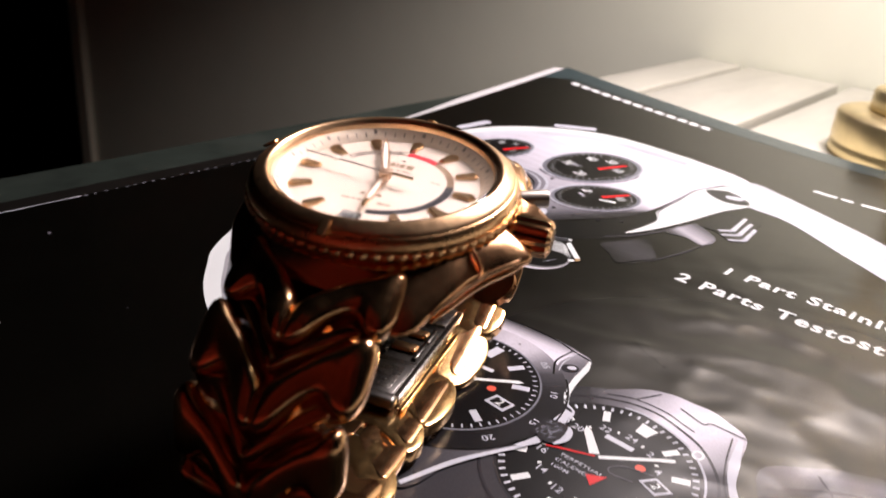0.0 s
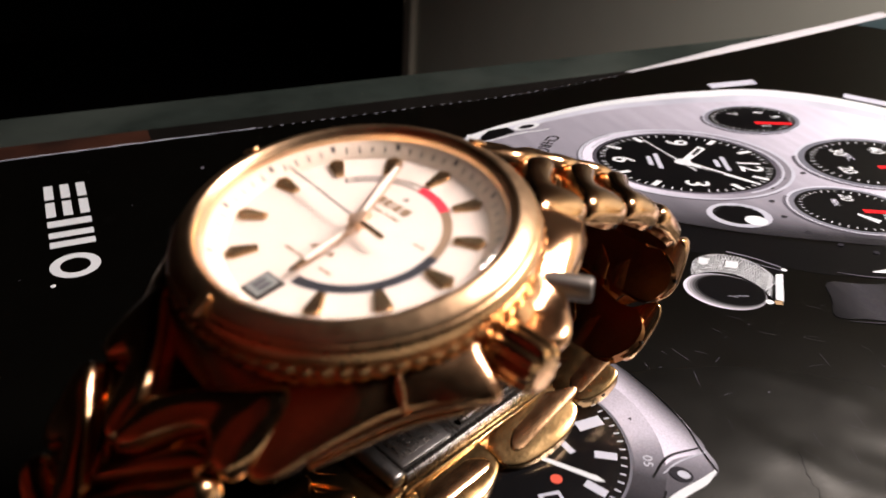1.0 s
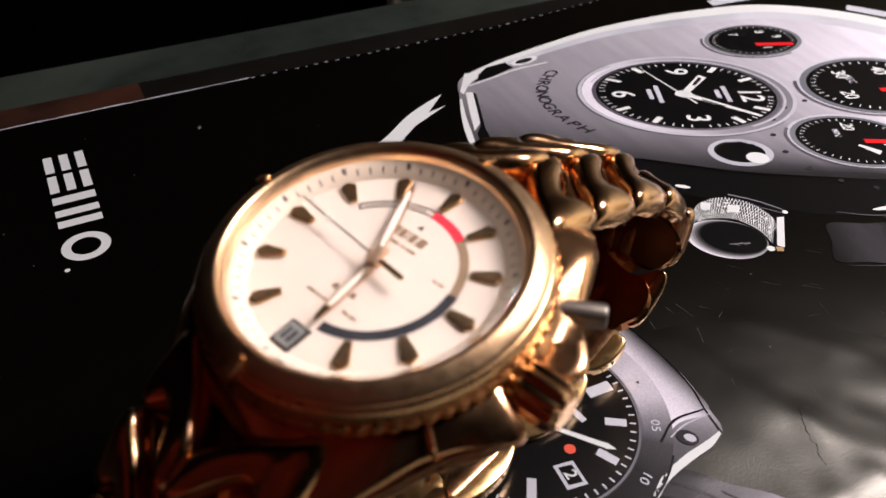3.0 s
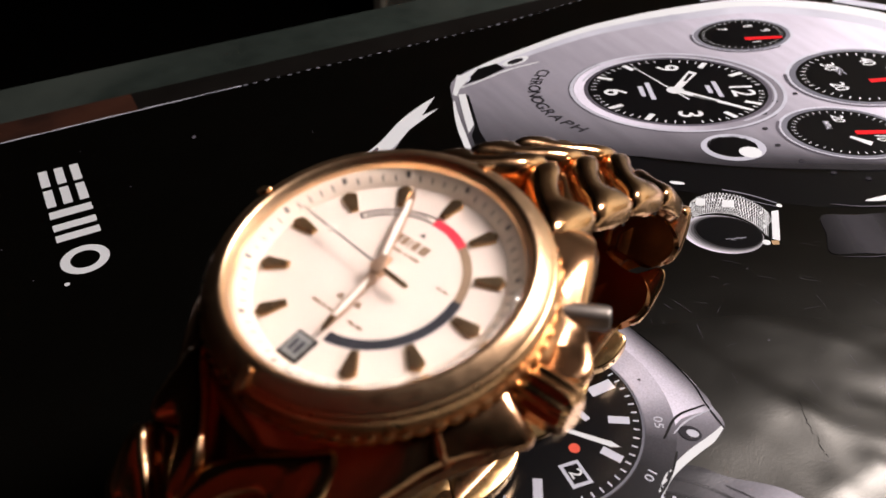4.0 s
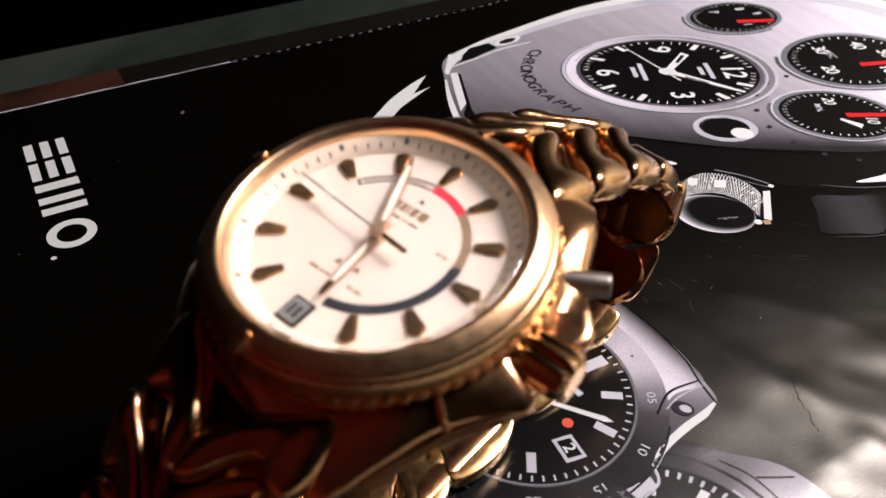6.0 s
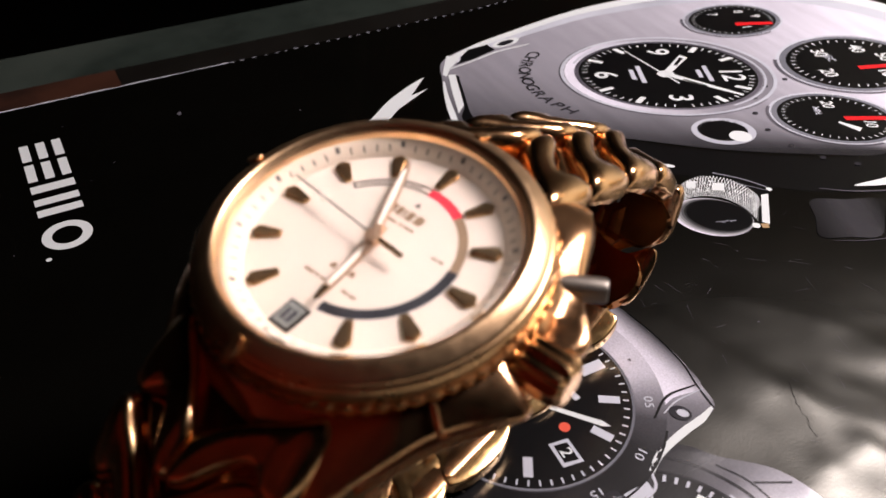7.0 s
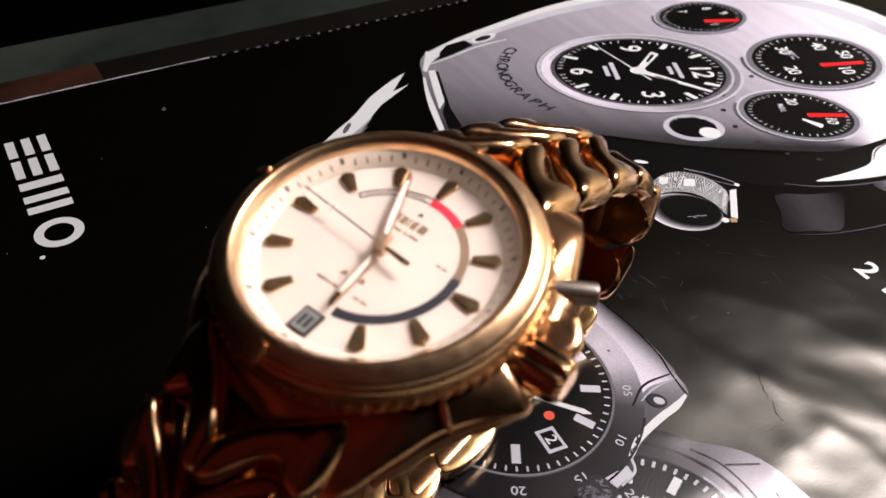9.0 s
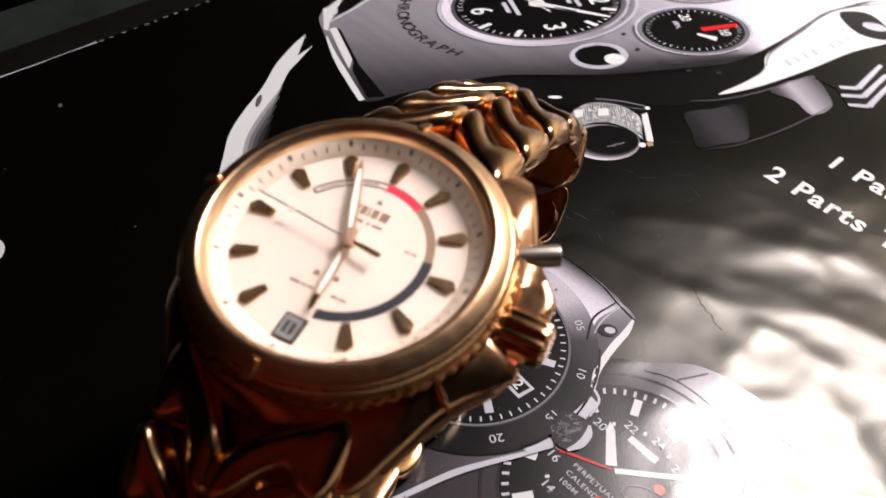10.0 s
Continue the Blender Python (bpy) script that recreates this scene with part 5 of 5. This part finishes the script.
crown = part("crown", lathe_bm([(2.2, 19.5), (2.5, 20.2), (2.5, 20.8), (2.75, 21.0), (2.85, 21.6), (2.85, 25.8), (2.6, 26.7), (1.9, 27.2)], 96, False, lambda a: 1.0 + 0.065 * math.cos(10 * a)), GOLD, watch, "ribbed gold crown", sharp=35)
crown.matrix_local = crown_turn
push = part("pusher", lathe_bm([(1.5, 19.5), (1.5, 26.2), (1.38, 26.6), (1.0, 26.75)], 48), STEEL_PALE, watch, "grey steel pusher", sharp=35)
push.matrix_local = Matrix.Rotation(radians(29.5), 4, "Z") @ Matrix.Translation((0, 0, -3.7)) @ Matrix.Rotation(radians(90), 4, "Y")
part("pusher_collar", lathe_bm([(1.9, 18.5), (1.9, 23.1), (1.7, 23.5)], 48), GOLD, watch, sharp=35).matrix_local = push.matrix_local.copy()

# The bracelet's loop: inner face, from the lugs at twelve round under the case to the lugs at six.
LOOP = smooth_line([(18.5, -5.6), (26, -8.9), (36, -14.4), (46.3, -20.7), (53.7, -28.0), (57.6, -34.8), (55.6, -41.4), (49.0, -46.8), (40, -50.3), (28, -50.6), (10, -47.8), (-8, -45.4), (-22, -41.8), (-33.0, -35.0), (-38.0, -25.0), (-35.3, -16.3), (-27.4, -9.4), (-18.5, -5.6)], 12)
run = [0.0]
for p, q in zip(LOOP, LOOP[1:]):
    run.append(run[-1] + (q - p).length)


def on_loop(s):
    """The place and heading of the bracelet s millimetres along its loop."""
    k = max(i for i in range(len(run) - 1) if run[i] <= s + 1e-9)
    f = (s - run[k]) / (run[k + 1] - run[k])
    p = LOOP[k].lerp(LOOP[k + 1], f)
    a, b = LOOP[max(0, k - 4)], LOOP[min(len(LOOP) - 1, k + 5)]
    return p, (b - a).normalized()


ROWS = round(run[-1] / 10.9)
PITCH = run[-1] / ROWS


def link_plate(w, mat, length):
    """The smooth inner side of a link: rounded ends, and wavy joints that fit one another."""
    half = length * 0.487
    near = [(x * w, -half + min(2.2, 0.1 * length) * math.sin(math.pi * x)) for x in (-0.76, -0.5, -0.25, 0, 0.25, 0.5, 0.76)]
    far_side = [(x, y + 2 * half) for x, y in near[::-1]]
    pts = smooth_loop(near + [(w * 0.99, -length * 0.25), (w * 1.06, 0), (w * 0.99, length * 0.27)] + far_side + [(-w * 0.99, length * 0.25), (-w * 1.06, 0), (-w * 0.99, -length * 0.27)], 3)
    me = mesh_of("bracelet_link", pillow_bm(pts, 1.9, 1.5, 0.0, 2), mat)
    me.set_sharp_from_angle(angle=radians(35))
    return me


def wing_bm(upper, lower, tops, base, n=24, power=3.2, steps=4):
    """A rounded bar between two edge lines, as high as tops say along it, on a flat foot at base."""
    rows = smooth_line([(*a, *b, z) for a, b, z in zip(upper, lower, tops)], steps)
    rings = []
    last = len(rows) - 1
    for k, row in enumerate([rows[0]] + rows + [rows[-1]]):
        shrink = 0.25 if k in (0, last + 2) else 0.80 if k in (1, last + 1) else 0.96 if k in (2, last) else 1.0
        a, b = Vector(row[0:2]), Vector(row[2:4])
        mid, half = (a + b) / 2, (a - b) / 2 * shrink
        ring_now = []
        for q in range(n):
            c, z = math.cos(2 * math.pi * q / n), math.sin(2 * math.pi * q / n)
            c, z = (math.copysign(abs(v) ** (2 / power), v) for v in (c, z))
            ring_now.append(Vector((*(mid + half * c), base + max(z, -0.35) * (row[4] - base) * shrink)))
        rings.append(ring_now)
    return loft_bm(rings)


def mirrored(points, s):
    return [(x * s, y) for x, y in points]


def link_arm(w, side_sign):
    """One wing of a chevron link: a head at the spine, a waist, and a long lobe that wraps over the edge."""
    s = side_sign / 12 * w
    upper = [(0.05, 2.4), (2.2, 0.2), (5.0, -2.5), (8.0, -4.8), (10.4, -6.9), (11.8, -6.7), (12.7, -4.8)]
    lower = [(0.05, 9.6), (2.6, 7.7), (5.0, 3.9), (7.2, 1.9), (9.6, 3.6), (11.6, 3.6), (12.8, 1.2)]
    return mesh_of("link_wing", wing_bm(mirrored(upper, s), mirrored(lower, s), [6.3, 6.4, 5.7, 5.2, 5.0, 4.2, 2.7], 1.6), GOLD_LINK)


def link_fill(w, side_sign):
    """The lower chevron that fills the fork between one link and the next."""
    s = side_sign / 12 * w
    upper = [(0.05, 10.0), (2.4, 8.3), (4.8, 4.9), (6.8, 3.0), (8.4, 3.2), (9.0, 3.6)]
    lower = [(0.05, 12.9), (2.2, 10.6), (4.8, 8.0), (7.0, 6.0), (8.4, 4.7), (9.0, 4.2)]
    return mesh_of("link_fill", wing_bm(mirrored(upper, s), mirrored(lower, s), [3.5, 3.5, 3.2, 3.0, 2.8, 2.5], 1.4), GOLD_LINK)


pin_hole = mesh_of("pin_hole", lathe_bm([(0.34, 0.0), (0.36, 0.05), (0.30, 0.08)], 12), GROOVE)
made = {}
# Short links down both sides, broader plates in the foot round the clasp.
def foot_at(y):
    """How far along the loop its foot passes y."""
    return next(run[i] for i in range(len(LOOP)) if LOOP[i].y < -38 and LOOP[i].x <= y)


# Half outlines of the plates in the foot, from the joint above to the joint below.
FOOT = [
    [(0, 44.5), (8, 44.8), (11.2, 44.6), (12.0, 42.5), (11.8, 39), (10.6, 36.2), (9, 34.9), (6, 34.3), (0, 34.6)],
    [(0, 34.2), (6, 33.9), (9.5, 34.3), (11.2, 33.6), (12.4, 30.5), (12.6, 26.5), (11.6, 21), (10.2, 18.0), (8.5, 16.6), (6, 16.8), (0, 17.2)],
    [(0, 16.8), (5.6, 16.3), (8.5, 15.9), (10.2, 14.8), (11.6, 11.5), (12.0, 8), (11.6, 3.8), (10.6, 0.8), (9.6, -0.5), (8.0, -0.2), (6.4, 1.2), (5.0, 1.9), (0, 2.2)],
    [(0, 1.7), (4.8, 1.4), (6.2, 0.7), (7.8, -0.8), (9.3, -1.6), (10.4, -3.4), (10.9, -6), (10.2, -8.6), (8.8, -9.9), (7.2, -9.4), (5.4, -8.0), (3.6, -7.0), (0, -6.2)],
    [(0, -6.7), (2.2, -7.6), (4.4, -9.2), (6.3, -11.3), (8.2, -12.9), (9.8, -15), (11.3, -17.8), (11.8, -20.5), (11.2, -23.5), (9.6, -25.2), (7.0, -24.3), (5.2, -23.2), (4.0, -21.6), (3.2, -19.6), (2.2, -18.0), (0, -16.4)],
    [(0, -16.8), (2.0, -18.4), (2.9, -19.9), (3.7, -21.9), (4.9, -23.6), (6.8, -24.7), (9.4, -25.8), (10.6, -26.8), (9.6, -27.8), (0, -25.4)],
]


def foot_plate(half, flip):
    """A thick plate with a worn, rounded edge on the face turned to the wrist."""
    mid = (half[0][1] + half[-1][1]) / 2
    pts = smooth_loop([(x, (y - mid) * flip) for x, y in half] + [(-x, (y - mid) * flip) for x, y in half[-2:0:-1]], 4)
    if sum(a.x * b.y - a.y * b.x for a, b in zip(pts, pts[1:] + pts[:1])) < 0:
        pts = pts[::-1]
    n = len(pts)
    inward = []
    for i in range(n):
        d = pts[(i + 1) % n] - pts[i - 1]
        inward.append(Vector((-d.y, d.x)).normalized())
    rings = [[Vector((*(p + q * inset).to_2d(), z)) for p, q in zip(pts, inward)] for inset, z in ((0.26, 0.0), (0.12, 0.06), (0.03, 0.18), (0.0, 0.4), (0.0, 1.2), (0.05, 2.3), (0.4, 2.6))]
    bm = loft_bm(rings)
    bmesh.ops.triangulate(bm, faces=[f for f in bm.faces if len(f.verts) == n])
    for _ in range(2):
        bmesh.ops.subdivide_edges(bm, edges=[e for e in bm.edges if e.calc_length() > 1.6], cuts=1, use_grid_fill=True)
        bmesh.ops.triangulate(bm, faces=[f for f in bm.faces if len(f.verts) > 4])
    for v in bm.verts:
        v.co.z += 0.008 * v.co.x ** 2
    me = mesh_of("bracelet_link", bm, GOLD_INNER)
    me.set_sharp_from_angle(angle=radians(50))
    return me


EDGES = [foot_at(44.5), foot_at(-24.0)]
places = []
for start, end, way in ((0.0, EDGES[0], 1), (run[-1], EDGES[-1], -1)):
    count = round(abs(end - start) / (PITCH * 1.14 if way > 0 else PITCH))
    span = abs(end - start) / count
    places += [(start + way * span * (k + 0.5), span, 0) for k in range(count)]
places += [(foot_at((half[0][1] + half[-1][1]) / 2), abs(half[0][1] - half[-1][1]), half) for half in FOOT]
for s, length, foot_link in places:
    s = min(s, run[-1] - 0.1)
    p, d = on_loop(s)
    from_lug = min(s, run[-1] - s) / (run[-1] / 2)
    w = round(12.0 - 0.7 * min(1.0, from_lug * 1.3) + (0.4 if foot_link else 0.0), 1)
    key = (w, bool(foot_link), round(length, 1))
    if key not in made:
        made[key] = (foot_plate(foot_link, -1 if s < run[-1] / 2 else 1) if foot_link else link_plate(w, GOLD_SHADED, length), [("link_wing", link_arm(w, k)) for k in (1, -1)] + [("link_fill", link_fill(w, k)) for k in (1, -1)])
    plate, pieces = made[key]
    far = s < run[-1] / 2
    along = d if far else -d
    out = Vector((d.y, -d.x)) * -1
    shift = -0.5 * min(1.0, max(0.0, -p.y / 50)) * min(1.0, max(0.0, (58 - p.x) / 30))
    X = Vector((1 if far else -1, 0, 0))
    Y = Vector((0, along.x, along.y))
    Z = Vector((0, out.x, out.y))
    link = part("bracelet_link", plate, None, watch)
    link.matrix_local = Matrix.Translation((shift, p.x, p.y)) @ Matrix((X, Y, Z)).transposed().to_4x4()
    if foot_link is FOOT[1]:
        link.matrix_local = Matrix.Translation((shift, p.x, p.y)) @ Matrix.Rotation(radians(11), 4, "X") @ Matrix.Rotation(radians(7), 4, "Y") @ Matrix((X, Y, Z)).transposed().to_4x4()
    for name, piece in pieces:
        part(name, piece, None, link).scale = (0.78 if foot_link else 1, length / PITCH, 0.8 if foot_link else 1 if far else 0.82)
    if foot_link is FOOT[2]:
        part("stamp_mark", joined([box_bm(6.6 + 0.75 * k, 7.1 + 0.75 * k, 1.2 - 0.25 * k, 2.0 - 0.25 * k, 0.4 + 0.12 * k, 0.9 + 0.12 * k) for k in range(4)]), GROOVE, link, "stamped marks", False)["kind"] = "stuff"
    if foot_link is FOOT[4]:
        part("arrow_mark", joined([box_bm(-0.4, 2.6, 1.65, 1.95, -0.03, 0.03), box_bm(1.7, 2.2, 1.0, 2.6, -0.03, 0.03)]), GROOVE, link, "stamped arrow", False)
    for sx in (-1, 1):
        part("pin_hole", pin_hole, None, link).matrix_local = Matrix.Translation((sx * (max(x for x, y in foot_link) - 0.03 if foot_link else w * 1.052), 0, 2.2 if foot_link else 0.9)) @ Matrix.Rotation(sx * math.pi / 2, 4, "Y")

# The folding clasp's steel inside, lying in the foot of the loop.
clasp_s = min(range(len(LOOP)), key=lambda i: abs(LOOP[i].x - 21) + (50 if LOOP[i].y > -40 else 0))
p, d = on_loop(run[clasp_s])
Y = Vector((0, -d.x, -d.y))
Z = Vector((0, d.y, -d.x))
if Z.z < 0:
    Z = -Z
X = Y.cross(Z)
clasp = part("clasp", box_bm(-6.8, 6.8, -20.6, 24, -0.05, 1.5, 0.4), STEEL, watch, "brushed steel inside of the folding clasp", sharp=40)
clasp.matrix_local = Matrix.Translation((-3.0, p.x, p.y)) @ Matrix((X, Y, Z)).transposed().to_4x4() @ Matrix.Diagonal((0.88, 1, 1, 1))
for x in (-6.7, 5.3):
    part("clasp_rail", box_bm(x, x + 1.4, -20.4, 23.6, 1.3, 1.95, 0.3, 3), STEEL, clasp, "folded steel side of the clasp", sharp=40)
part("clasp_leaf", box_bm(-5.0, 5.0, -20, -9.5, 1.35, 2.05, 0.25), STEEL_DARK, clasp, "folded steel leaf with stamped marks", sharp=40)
part("clasp_leaf", box_bm(-5.0, 5.0, 9.5, 23, 1.35, 2.05, 0.25), STEEL, clasp, sharp=40)
for y in (-19.0, 13.0):
    part("clasp_panel", box_bm(-4.0, 3.6, y, y + 8.2, 2.0, 2.12, 0.05), STEEL, clasp, "stamped panel", sharp=40)
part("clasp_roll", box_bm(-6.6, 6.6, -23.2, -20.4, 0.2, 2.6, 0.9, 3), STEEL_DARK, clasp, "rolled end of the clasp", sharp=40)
part("clasp_trim", box_bm(6.95, 8.3, -22.0, 23.6, -0.05, 0.55, 0.12, 2), GOLD_INNER, clasp, "gold edge beside the clasp", sharp=40)
part("clasp_slot", box_bm(-4.8, 4.8, -7.5, 7.5, 1.3, 1.56, 0.1), GROOVE, clasp, "dark slot in the clasp", False)
for y in (-4.6, 1.8):
    part("clasp_bar", box_bm(-3.2, 3.2, y, y + 2.8, 1.5, 2.7, 0.6, 3), GOLD_WORN, clasp, "gold spring bar of the clasp", sharp=40)
for x in (-4.4, 3.2):
    for y in (-6.6, 0.4):
        part("clasp_tongue", box_bm(x, x + 1.2, y, y + 6.2, 1.5, 2.5, 0.3), STEEL, clasp, sharp=40)
random.seed(17)
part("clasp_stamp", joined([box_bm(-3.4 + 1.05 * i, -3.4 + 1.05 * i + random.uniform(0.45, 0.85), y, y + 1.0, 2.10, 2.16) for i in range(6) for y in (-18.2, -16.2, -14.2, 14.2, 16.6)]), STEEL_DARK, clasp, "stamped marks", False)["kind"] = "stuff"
